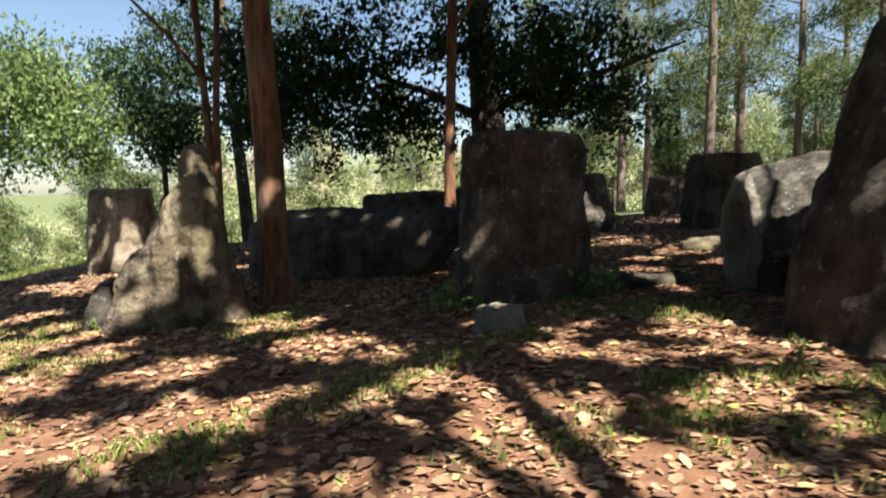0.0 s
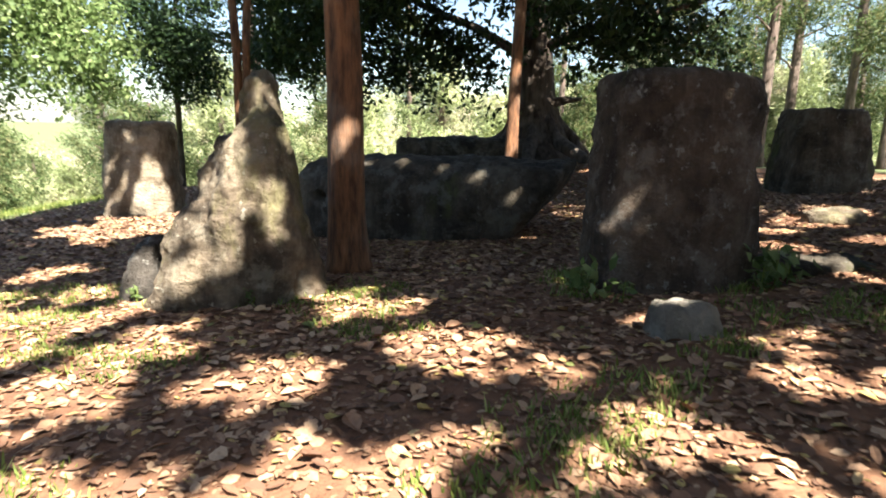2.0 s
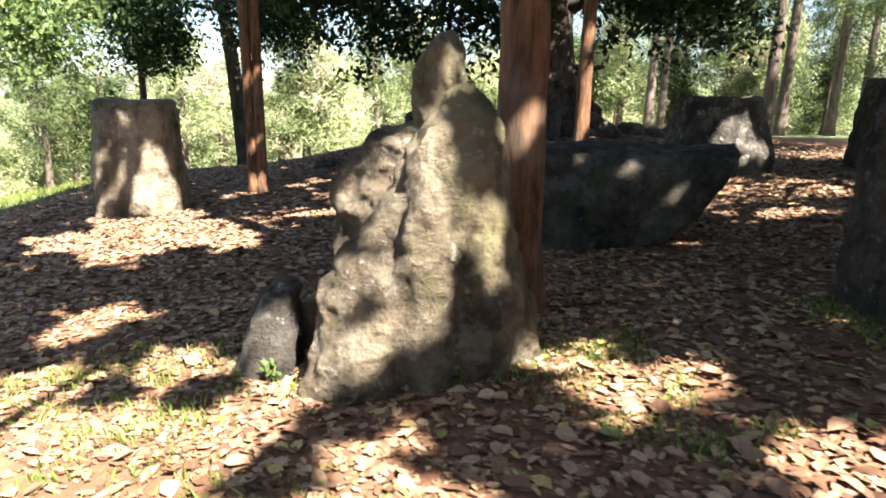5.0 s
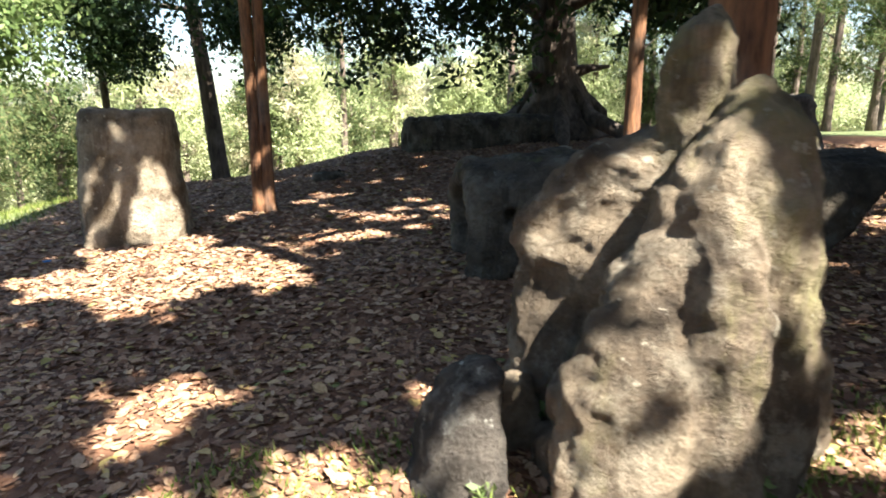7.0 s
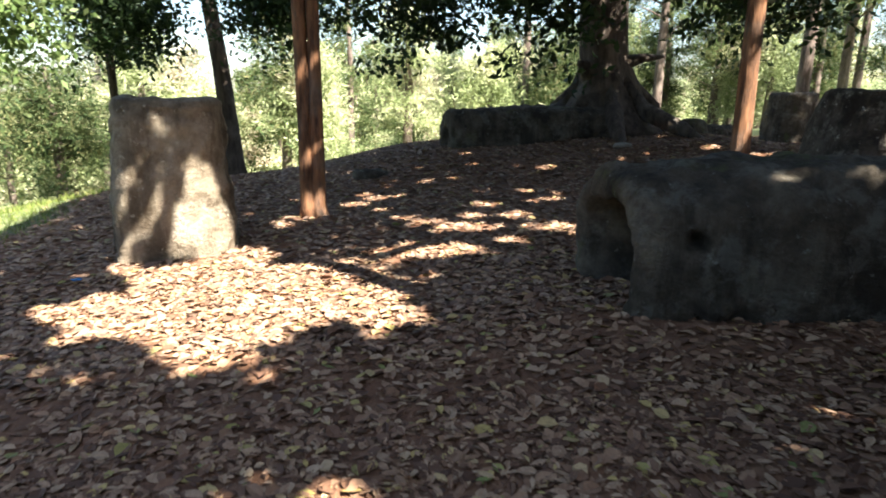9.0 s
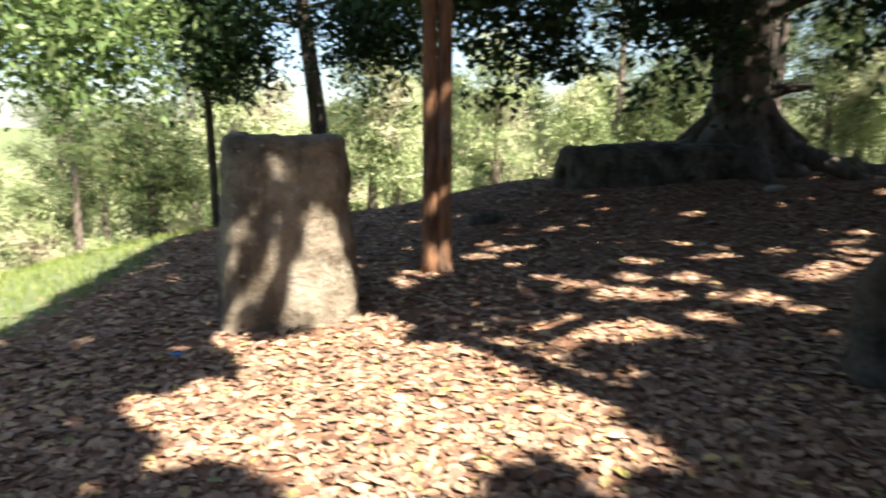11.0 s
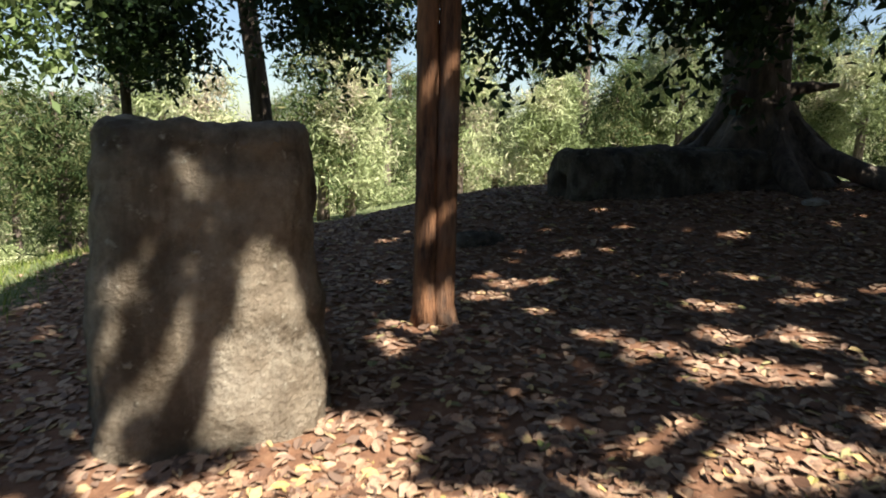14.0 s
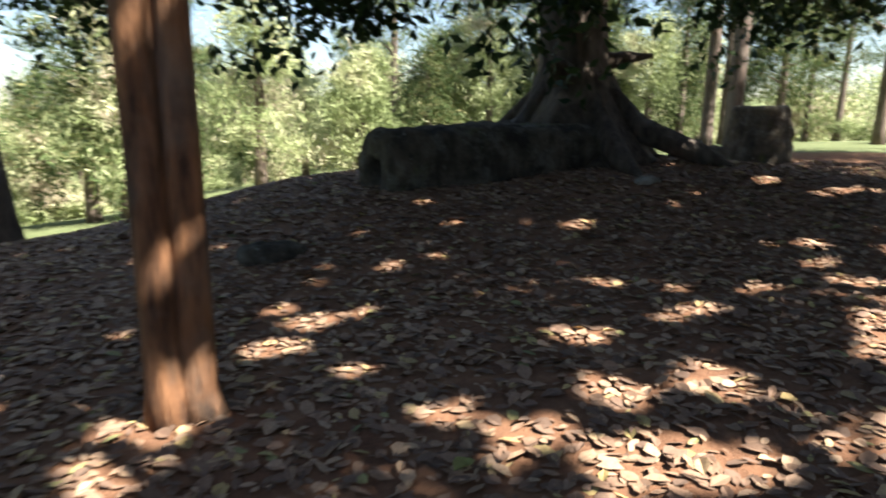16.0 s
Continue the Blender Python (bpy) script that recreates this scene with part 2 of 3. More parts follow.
def standing_jar(x, y, height, r_low, r_high, mat, label, lean=(0, 0), depth=1.0, power=3.0, seed=1.0, turn=0.0, mouth=0.72, group="stone jars"):
    """A carved stone jar, hollow from the top, sunk a little into the soil."""
    rows = resample([(-0.12, r_low * 1.02), (0.02, r_low * 1.0), (0.25, r_low * 0.99), (0.5, (r_low * 0.6 + r_high * 0.4)),
                     (0.75, (r_low * 0.25 + r_high * 0.75)), (0.93, r_high)], 30)
    rows += [(0.97, r_high * 0.97), (0.993, r_high * 0.9), (1.0, r_high * 0.82), (0.995, r_high * mouth), (0.95, r_high * mouth * 0.95),
             (0.75, r_high * mouth * 0.94), (0.5, r_high * mouth * 0.9), (0.4, r_high * mouth * 0.6)]
    c, s = math.cos(turn), math.sin(turn)
    rings = [((lean[0] * h, lean[1] * h, h * height), (r * c, r * s, 0), (-r * depth * s, r * depth * c, 0)) for h, r in rows]
    v, f = loft(rings, 64, power, 0.035, 1.9, seed, True, 0.014, 0.035)
    ob = new("stone_jar")
    ob.location = (x, y, level(x, y))
    split_parts(v, f, 64 * 29, mat, ob, "body", "rim")
    return tagged(ob, label, "stone jar", group)


def lying_jar(a, b, ra, rb, zc, mat, label, rim_mat=None, power=3.0, seed=2.0, mouth=0.6, shear=0.0, dimple=None, flat=1.0, slant=0.0):
    """A stone jar on its side, its mouth at a and its foot at b."""
    a, b = Vector(a), Vector(b)
    d = b - a
    d.z = 0
    length = d.length
    d.normalize()
    side = Vector((-d.y, d.x, 0))
    up = Vector((0, 0, 1))
    prof = [(0.35, ra * mouth * 0.5), (0.3, ra * mouth * 0.85), (0.1, ra * mouth * 0.95), (0.012, ra * mouth), (0.0, ra * (mouth + 0.1)),
            (0.0, ra * 0.86), (0.012, ra * 0.96), (0.035, ra)]
    prof += [(0.035 + 0.92 * k / 64, ra + (rb - ra) * k / 64 + 0.05 * math.sin(math.pi * k / 64)) for k in range(1, 65)]
    prof += [(0.975, rb * 0.93), (0.99, rb * 0.75), (1.0, rb * 0.4)]
    zs = [a.z + (b.z - a.z) * h for h, r in prof]
    rings = [((a.x + d.x * h * length, a.y + d.y * h * length, z), (side - d * slant * (1 - smooth(0.0, 0.4, h))) * r, (up + d * shear * smooth(0.45, 1, h)) * (r * flat)) for (h, r), z in zip(prof, zs)]
    v, f = loft(rings, 104, power, 0.05, 1.6, seed, True, 0.015, 0.05)
    if dimple:
        p, rad, deep = Vector(dimple[0]), dimple[1], dimple[2]
        for q in v:
            k = (q - p).length
            if k < rad * 1.5:
                q += side * deep * (1 - smooth(rad * 0.6, rad * 1.3, k))
    base = Vector(((a.x + b.x) / 2, (a.y + b.y) / 2, zc))
    ob = new("lying_stone_jar")
    ob.location = base
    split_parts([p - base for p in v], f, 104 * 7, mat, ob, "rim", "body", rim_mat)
    return tagged(ob, label, "stone jar", "stone jars")


def shard(name, x, y, levels, mat, label, turn=0.0, seed=3.0, power=2.4, rough=0.06, seg=64, category="stone", scale=2.2, n=56):
    """A standing stone from rows of (height, sideways, back, half-width, half-thickness)."""
    c, s = math.cos(turn), math.sin(turn)
    rings = []
    for h, ox, oy, rx, ry in resample(levels, n):
        rings.append(((ox * c - oy * s, ox * s + oy * c, h), (rx * c, rx * s, 0), (-ry * s, ry * c, 0)))
    v, f = loft(rings, seg, power, rough, scale, seed, True, 0.018, 0.085 * max(lv[3] for lv in levels))
    ob = mesh_ob(name, v, f, mat)
    ob.location = (x, y, level(x, y))
    return tagged(ob, label, category)


def crag(name, x, y, lobes, mat, label, turn=0.0, seed=3.0):
    """A broken stone of several weathered lobes grown into one lump."""
    c, s = math.cos(turn), math.sin(turn)
    verts, faces = [], []
    for k, levels in enumerate(lobes):
        rings = [((ox * c - oy * s, ox * s + oy * c, h), (rx * c, rx * s, 0), (-ry * s, ry * c, 0)) for h, ox, oy, rx, ry in resample(levels, 48)]
        v, f = loft(rings, 60, 2.3, 0.075, 2.8, seed + 0.7 * k, True, 0.022, 0.075)
        faces += [tuple(i + len(verts) for i in q) for q in f]
        verts += v
    ob = mesh_ob(name, verts, faces, mat)
    ob.location = (x, y, level(x, y))
    grow = ob.modifiers.new("grown", "REMESH")
    grow.mode, grow.voxel_size, grow.use_smooth_shade = "VOXEL", 0.016, True
    return tagged(ob, label, "stone")


def tube(points, radii, seg=12, rough=0.0, seed=0.0):
    """A tapered tube along points."""
    pts = [Vector(p) for p in points]
    rings = []
    for i, p in enumerate(pts):
        d = (pts[min(i + 1, len(pts) - 1)] - pts[max(i - 1, 0)]).normalized()
        u = d.orthogonal() if abs(d.z) < 0.9 else Vector((1, 0, 0))
        u = (u - d * u.dot(d)).normalized()
        rings.append((p, u * radii[i], d.cross(u) * radii[i]))
    return loft(rings, seg, 2.0, rough, 2.0, seed, True, rough * 0.3)


def path_points(a, b, n, wobble, seed):
    a, b = Vector(a), Vector(b)
    out = []
    for k in range(n):
        f = k / (n - 1)
        w = noise.noise_vector(Vector((f * 2.5 + seed, seed * 1.3, 0.5))) * wobble * math.sin(math.pi * min(1, f * 1.2))
        out.append(a.lerp(b, f) + w)
    return out


rng = np.random.default_rng(7)


def leaf_mesh(name, centres, size, mat, droop=0.3, slim=0.42, parent=None, label="", flatness=0.0, clear=None):
    """One mesh of many leaves, each a bent four-cornered blade."""
    n = len(centres)
    c = np.asarray(centres, float)
    d = rng.normal(size=(n, 3))
    d[:, 2] = d[:, 2] * (1 - flatness) - droop
    d /= np.linalg.norm(d, axis=1, keepdims=True)
    w = np.cross(d, rng.normal(size=(n, 3)) * (1, 1, 1 - flatness) + (0, 0, flatness * 2.0))
    w /= np.linalg.norm(w, axis=1, keepdims=True) + 1e-9
    nn = np.cross(d, w)
    L = size * rng.uniform(0.6, 1.3, (n, 1))
    v = np.empty((n, 4, 3))
    v[:, 0] = c
    v[:, 1] = c + d * L * 0.5 + w * L * slim * 0.55 + nn * L * 0.08
    v[:, 2] = c + d * L - nn * L * 0.1
    v[:, 3] = c + d * L * 0.5 - w * L * slim * 0.55 + nn * L * 0.08
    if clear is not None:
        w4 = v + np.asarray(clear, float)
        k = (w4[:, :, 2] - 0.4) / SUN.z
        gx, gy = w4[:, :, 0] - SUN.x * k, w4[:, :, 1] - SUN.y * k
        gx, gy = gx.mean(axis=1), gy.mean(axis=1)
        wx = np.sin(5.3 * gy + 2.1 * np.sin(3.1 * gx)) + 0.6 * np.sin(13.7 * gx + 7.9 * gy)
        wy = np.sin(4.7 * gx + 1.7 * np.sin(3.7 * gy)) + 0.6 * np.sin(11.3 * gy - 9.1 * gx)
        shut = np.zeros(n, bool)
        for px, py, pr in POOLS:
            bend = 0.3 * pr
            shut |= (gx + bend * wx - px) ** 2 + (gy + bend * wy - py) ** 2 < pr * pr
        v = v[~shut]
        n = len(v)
    me = bpy.data.meshes.new(name)
    me.vertices.add(4 * n)
    me.vertices.foreach_set("co", v.ravel())
    me.loops.add(4 * n)
    me.loops.foreach_set("vertex_index", np.arange(4 * n, dtype=np.int32))
    me.polygons.add(n)
    me.polygons.foreach_set("loop_start", np.arange(0, 4 * n, 4, dtype=np.int32))
    me.polygons.foreach_set("loop_total", np.full(n, 4, dtype=np.int32))
    me.materials.append(mat)
    me.update(calc_edges=True)
    me.validate()
    ob = new(name, me)
    if parent:
        ob.parent = parent
    return tagged(ob, label)


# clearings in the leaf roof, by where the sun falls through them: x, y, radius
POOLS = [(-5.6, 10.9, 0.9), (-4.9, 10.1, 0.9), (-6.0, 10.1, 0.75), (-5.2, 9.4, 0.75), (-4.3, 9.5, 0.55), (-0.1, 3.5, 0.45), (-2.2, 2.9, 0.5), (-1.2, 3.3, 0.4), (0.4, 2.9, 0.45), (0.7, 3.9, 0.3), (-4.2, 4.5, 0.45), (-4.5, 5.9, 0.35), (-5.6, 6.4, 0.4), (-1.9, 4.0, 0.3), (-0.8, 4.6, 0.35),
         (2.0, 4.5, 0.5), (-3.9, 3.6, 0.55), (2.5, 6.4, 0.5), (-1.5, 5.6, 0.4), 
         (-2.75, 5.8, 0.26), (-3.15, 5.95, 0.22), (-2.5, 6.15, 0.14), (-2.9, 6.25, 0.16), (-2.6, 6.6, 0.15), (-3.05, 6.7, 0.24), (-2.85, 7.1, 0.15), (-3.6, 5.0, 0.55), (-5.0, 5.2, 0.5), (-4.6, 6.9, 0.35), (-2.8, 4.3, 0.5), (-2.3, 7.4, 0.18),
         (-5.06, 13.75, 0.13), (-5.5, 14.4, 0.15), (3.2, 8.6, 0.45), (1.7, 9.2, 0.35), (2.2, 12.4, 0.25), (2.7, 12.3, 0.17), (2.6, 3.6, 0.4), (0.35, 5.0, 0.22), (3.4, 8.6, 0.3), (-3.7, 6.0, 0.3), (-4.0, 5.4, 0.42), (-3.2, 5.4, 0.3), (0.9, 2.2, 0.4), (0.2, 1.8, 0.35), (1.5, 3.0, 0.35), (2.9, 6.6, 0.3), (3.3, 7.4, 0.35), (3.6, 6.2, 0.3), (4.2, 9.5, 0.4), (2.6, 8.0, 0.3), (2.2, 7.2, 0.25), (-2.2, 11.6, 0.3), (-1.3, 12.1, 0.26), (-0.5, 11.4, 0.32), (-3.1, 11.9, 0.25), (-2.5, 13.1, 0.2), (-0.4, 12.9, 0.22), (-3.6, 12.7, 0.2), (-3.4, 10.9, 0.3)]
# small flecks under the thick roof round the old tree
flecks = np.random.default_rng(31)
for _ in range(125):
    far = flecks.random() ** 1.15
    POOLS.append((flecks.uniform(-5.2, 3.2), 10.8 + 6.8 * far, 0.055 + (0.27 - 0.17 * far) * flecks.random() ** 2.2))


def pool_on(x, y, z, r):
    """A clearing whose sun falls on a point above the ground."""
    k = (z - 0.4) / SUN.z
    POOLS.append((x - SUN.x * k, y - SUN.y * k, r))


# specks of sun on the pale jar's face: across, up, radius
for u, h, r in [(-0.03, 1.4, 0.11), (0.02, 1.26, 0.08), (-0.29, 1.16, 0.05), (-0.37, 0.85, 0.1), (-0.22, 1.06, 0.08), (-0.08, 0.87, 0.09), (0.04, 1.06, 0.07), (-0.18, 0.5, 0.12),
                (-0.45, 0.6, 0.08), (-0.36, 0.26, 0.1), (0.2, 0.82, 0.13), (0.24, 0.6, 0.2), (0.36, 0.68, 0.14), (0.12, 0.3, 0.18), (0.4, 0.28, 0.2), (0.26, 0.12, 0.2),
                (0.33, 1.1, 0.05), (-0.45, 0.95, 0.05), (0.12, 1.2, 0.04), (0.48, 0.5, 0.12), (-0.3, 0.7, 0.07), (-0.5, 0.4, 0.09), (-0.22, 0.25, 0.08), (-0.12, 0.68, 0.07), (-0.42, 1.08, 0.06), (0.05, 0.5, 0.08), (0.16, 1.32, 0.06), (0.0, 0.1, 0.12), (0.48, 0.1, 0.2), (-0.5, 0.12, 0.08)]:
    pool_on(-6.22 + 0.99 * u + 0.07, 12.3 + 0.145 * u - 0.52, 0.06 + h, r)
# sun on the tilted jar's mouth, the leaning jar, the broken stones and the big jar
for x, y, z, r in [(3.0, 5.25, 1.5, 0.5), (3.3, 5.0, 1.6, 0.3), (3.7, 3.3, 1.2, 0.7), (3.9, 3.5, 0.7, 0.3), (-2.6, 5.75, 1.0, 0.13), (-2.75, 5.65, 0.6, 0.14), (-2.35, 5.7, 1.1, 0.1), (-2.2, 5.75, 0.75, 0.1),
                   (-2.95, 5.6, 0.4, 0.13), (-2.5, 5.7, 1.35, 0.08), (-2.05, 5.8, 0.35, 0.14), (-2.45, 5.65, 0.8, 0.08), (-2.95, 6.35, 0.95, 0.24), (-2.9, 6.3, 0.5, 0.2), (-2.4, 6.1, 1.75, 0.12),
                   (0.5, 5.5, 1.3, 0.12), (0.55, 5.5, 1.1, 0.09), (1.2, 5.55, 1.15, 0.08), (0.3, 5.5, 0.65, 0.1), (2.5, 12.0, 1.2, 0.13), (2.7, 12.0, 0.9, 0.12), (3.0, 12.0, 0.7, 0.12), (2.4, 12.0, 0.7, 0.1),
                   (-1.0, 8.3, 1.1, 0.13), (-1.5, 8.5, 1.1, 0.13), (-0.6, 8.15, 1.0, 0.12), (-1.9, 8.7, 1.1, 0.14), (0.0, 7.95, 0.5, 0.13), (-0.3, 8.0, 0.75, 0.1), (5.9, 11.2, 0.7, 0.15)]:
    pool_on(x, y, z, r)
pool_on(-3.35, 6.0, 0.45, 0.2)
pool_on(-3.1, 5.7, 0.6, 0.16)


def sun_gap(p):
    """True where the sun comes through between the leaves."""
    k = (p.z - 0.4) / SUN.z
    gx, gy = p.x - SUN.x * k, p.y - SUN.y * k
    if gx < -8.7 - 0.05 * (gy - 12) or gy > 27:
        return True
    open_side = smooth(9.5, 5.5, gy) if gx < -3.2 else smooth(8.0, 4.5, gy)
    n = noise.noise(Vector((gx * 1.5, gy * 1.5, 4.0))) + 0.75 * noise.noise(Vector((gx * 4.1, gy * 4.1, 9.0)))
    n += 0.35 * noise.noise(Vector((gx * 2.6, gy * 2.6, 1.0)))
    shut = 0.43
    for x0, x1, y0, y1 in ((-4.2, 0.3, 6.9, 10.4), (-7.5, -5.6, 11.6, 13.8), (-3.8, -1.7, 5.7, 7.6), (-0.6, 1.6, 5.5, 7.3), (3.4, 6.0, 11.3, 13.0), (-5.0, 6.0, 10.8, 19.0)):
        if x0 < gx < x1 and y0 < gy < y1:
            shut = 1.0
    if shut > 0.6:
        open_side = 0.0
    return n > shut - 0.42 * open_side


def clump_points(blobs, per, spread=0.33, gaps=True):
    """Leaves round twig ends, scattered unevenly through a set of ellipsoids (centre, radii)."""
    out = []
    for (cx, cy, cz), (rx, ry, rz), twigs in blobs:
        for _ in range(twigs):
            while True:
                q = rng.uniform(-1, 1, 3)
                if q @ q < 1:
                    break
            q *= 0.55 + 0.45 * rng.random()
            t = np.array([cx, cy, cz]) + q * (rx, ry, rz)
            if not gaps:
                t[2] -= min(1.3, rng.exponential(0.3))
            m = rng.normal(size=(per, 3)) * (spread * rng.uniform(0.7, 1.4)) * (1, 1, 0.6) + t
            out.append(m)
    pts = np.concatenate(out)
    if gaps:
        pts = np.array([p for p in pts if not sun_gap(Vector(p))])
    return pts


def tree(name, base, trunk_pts, radii, mat, limbs, blobs, leaf, size, label, category="tree", per=26, spread=0.33, gaps=True, rough=0.03, seed=1.0, droop=0.3, seg=16, slim=0.42, group=""):
    root = new(name)
    root.location = base
    tagged(root, label, category, group)
    b = Vector(base)
    v, f = tube([Vector(p) - b for p in trunk_pts], radii, seg, rough, seed)
    part("trunk", v, f, mat, root)
    for i, (p, q, r) in enumerate(limbs):
        pts = path_points(p, q, 8, 0.06 * (Vector(q) - Vector(p)).length * (0.2 if abs(q[2] - p[2]) > 5 else 1), seed + i * 1.7)
        v, f = tube([w - b for w in pts], [r * (1 - 0.8 * k / 7) for k in range(8)], 8, 0.01, seed + i)
        part("limb", v, f, mat, root)
    if blobs:
        pts = clump_points(blobs, per, spread, gaps)
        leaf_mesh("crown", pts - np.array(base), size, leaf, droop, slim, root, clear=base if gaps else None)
    return root


# ---- ground ----
def build_ground():
    xs = np.concatenate([np.linspace(-700, -30, 28), np.arange(-28, -12, 1.0), np.arange(-12, 9, 0.22), np.arange(9, 28, 1.0), np.linspace(30, 700, 28)])
    ys = np.concatenate([np.linspace(-300, -20, 10), np.arange(-18, -2, 1.0), np.arange(-2, 24, 0.22), np.arange(24, 60, 1.5), np.linspace(62, 800, 30)])
    verts = [(x, y, level(x, y)) for y in ys for x in xs]
    w = len(xs)
    faces = [(j * w + i, j * w + i + 1, (j + 1) * w + i + 1, (j + 1) * w + i) for j in range(len(ys) - 1) for i in range(w - 1)]
    g = mesh_ob("ground", verts, faces, GROUND)
    at = g.data.attributes.new("grassy", "FLOAT", "POINT")
    val = []
    for x, y, z in verts:
        k = smooth(-8.1, -9.0, west(x, y)) + smooth(21, 24, y + 0.2 * x) + smooth(9, 14, x)
        k += 0.2 * smooth(5.5, 2.5, y)
        val.append(min(1, k) * 0.75)
    at.data.foreach_set("value", val)
    return tagged(g, "reddish earth mound strewn with dry leaves, grassy slope beyond", "ground", kind="structure")


ground = build_ground()


# ---- stone jars and stones ----
standing_jar(-6.22, 12.3, 1.6, 0.6, 0.525, STONE_JAR, "upright pale stone jar speckled with leaf shade", seed=1.2, turn=0.1, power=3.4)
standing_jar(0.83, 6.15, 1.58, 0.64, 0.565, STONE_RED, "massive upright brown stone jar with rounded shoulders", seed=2.4, power=2.6, turn=0.1, depth=0.92)
standing_jar(5.45, 11.9, 1.35, 0.71, 0.58, STONE_DARK, "broad dark stone jar with mossy rim", seed=3.1, power=3.2)
standing_jar(2.72, 12.6, 1.2, 0.8, 0.6, STONE, "broken stone jar in dappled shade", seed=4.7, power=2.6)
standing_jar(7.1, 19.4, 1.2, 0.6, 0.5, STONE_DARK, "small upright stone jar at the clearing edge", seed=5.2)
standing_jar(3.0, 3.8, 1.95, 0.75, 0.55, STONE_RED, "tall leaning stone jar with mottled grey skin", lean=(0.3, 0.0), seed=6.3, power=2.4)
lying_jar((-2.7, 9.36, 0.54), (0.2, 8.35, 0.72), 0.6, 0.56, 0.4, STONE_DARK, "long stone jar lying on its side, mossy, mouth open",
          seed=2.2, shear=0.8, slant=0.28, mouth=0.68, dimple=((-2.36, 8.68, 0.74), 0.09, 0.2))
lying_jar((-2.15, 17.9, 0.81), (1.3, 18.0, 0.93), 0.54, 0.5, 0.8, STONE_DARK, "dark stone jar lying by the old tree roots", seed=7.9, mouth=0.35, power=3.2)
# the tilted jar's rim is lighter stone, standing in for sun on its mouth
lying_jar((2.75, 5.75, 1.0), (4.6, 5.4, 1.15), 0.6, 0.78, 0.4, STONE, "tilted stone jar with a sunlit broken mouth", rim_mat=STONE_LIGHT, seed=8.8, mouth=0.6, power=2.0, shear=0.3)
crag("broken_stone", -2.52, 6.0, [
    [(-0.1, 0.05, 0.02, 0.58, 0.33), (0.12, 0.05, 0.02, 0.56, 0.33), (0.4, 0.07, 0, 0.5, 0.31), (0.72, 0.13, -0.03, 0.37, 0.28), (1.04, 0.17, -0.05, 0.26, 0.23), (1.28, 0.2, -0.06, 0.18, 0.17), (1.42, 0.21, -0.07, 0.11, 0.1), (1.48, 0.21, -0.07, 0.03, 0.03)],
    [(-0.1, -0.32, -0.22, 0.28, 0.23), (0.2, -0.31, -0.22, 0.26, 0.22), (0.48, -0.29, -0.2, 0.21, 0.18), (0.64, -0.27, -0.17, 0.14, 0.12), (0.7, -0.26, -0.16, 0.04, 0.04)],
    [(-0.1, -0.03, -0.25, 0.18, 0.2), (0.6, -0.01, -0.24, 0.17, 0.17), (0.95, 0.02, -0.2, 0.13, 0.13), (1.07, 0.04, -0.17, 0.05, 0.05)],
    [(-0.1, 0.5, 0, 0.16, 0.2), (0.3, 0.47, 0, 0.14, 0.18), (0.6, 0.42, 0, 0.1, 0.14), (0.85, 0.35, 0, 0.04, 0.06)],
    [(-0.1, 0.25, -0.2, 0.2, 0.17), (0.5, 0.25, -0.17, 0.17, 0.15), (1.0, 0.25, -0.12, 0.12, 0.12), (1.2, 0.25, -0.1, 0.04, 0.05)]],
    STONE_PALE, "jagged lumpy shard of a broken stone jar", seed=5.9)
crag("stone_slab", -2.6, 6.35, [
    [(-0.1, -0.02, 0, 0.46, 0.17), (0.3, 0, 0, 0.48, 0.18), (0.7, 0.02, 0, 0.46, 0.17), (0.95, 0.03, 0, 0.44, 0.15), (1.08, 0.07, 0, 0.39, 0.14), (1.17, 0.13, 0, 0.31, 0.14), (1.25, 0.2, 0, 0.2, 0.14), (1.3, 0.22, 0, 0.08, 0.1)],
    [(0.9, 0.22, 0, 0.15, 0.15), (1.25, 0.25, 0, 0.16, 0.17), (1.45, 0.26, 0, 0.14, 0.17), (1.6, 0.26, 0, 0.11, 0.14), (1.67, 0.25, 0, 0.06, 0.08), (1.7, 0.25, 0, 0.02, 0.03)]],
    STONE_PALE, "greenish curved stone slab with a raised finger", turn=-0.5, seed=4.1)
shard("stone", -3.36, 6.16, [(-0.08, 0, 0, 0.18, 0.28), (0.1, 0.02, 0, 0.17, 0.27), (0.3, 0.05, 0, 0.14, 0.21), (0.42, 0.08, 0, 0.11, 0.15), (0.47, 0.09, 0, 0.05, 0.06)],
      STONE, "small grey stone leaning beside the broken shard", seed=9.1, n=24, seg=32)
shard("stone", -3.08, 6.36, [(-0.08, 0, 0, 0.15, 0.13), (0.12, 0, 0, 0.15, 0.13), (0.26, 0, 0, 0.11, 0.1), (0.31, 0, 0, 0.04, 0.04)],
      STONE_PALE, "small pale stone wedged between slab and shard", seed=19.1, n=18, seg=28)
shard("boulder", 0.47, 4.72, [(-0.08, 0, 0, 0.19, 0.14), (0.04, 0, 0, 0.19, 0.14), (0.11, 0, 0, 0.18, 0.135), (0.165, -0.01, 0, 0.165, 0.12), (0.19, -0.01, 0, 0.13, 0.09), (0.195, -0.01, 0, 0.04, 0.03)],
      STONE_LIGHT, "low pale boulder on dry leaves", seed=9.9, n=18, seg=36, power=4.2)


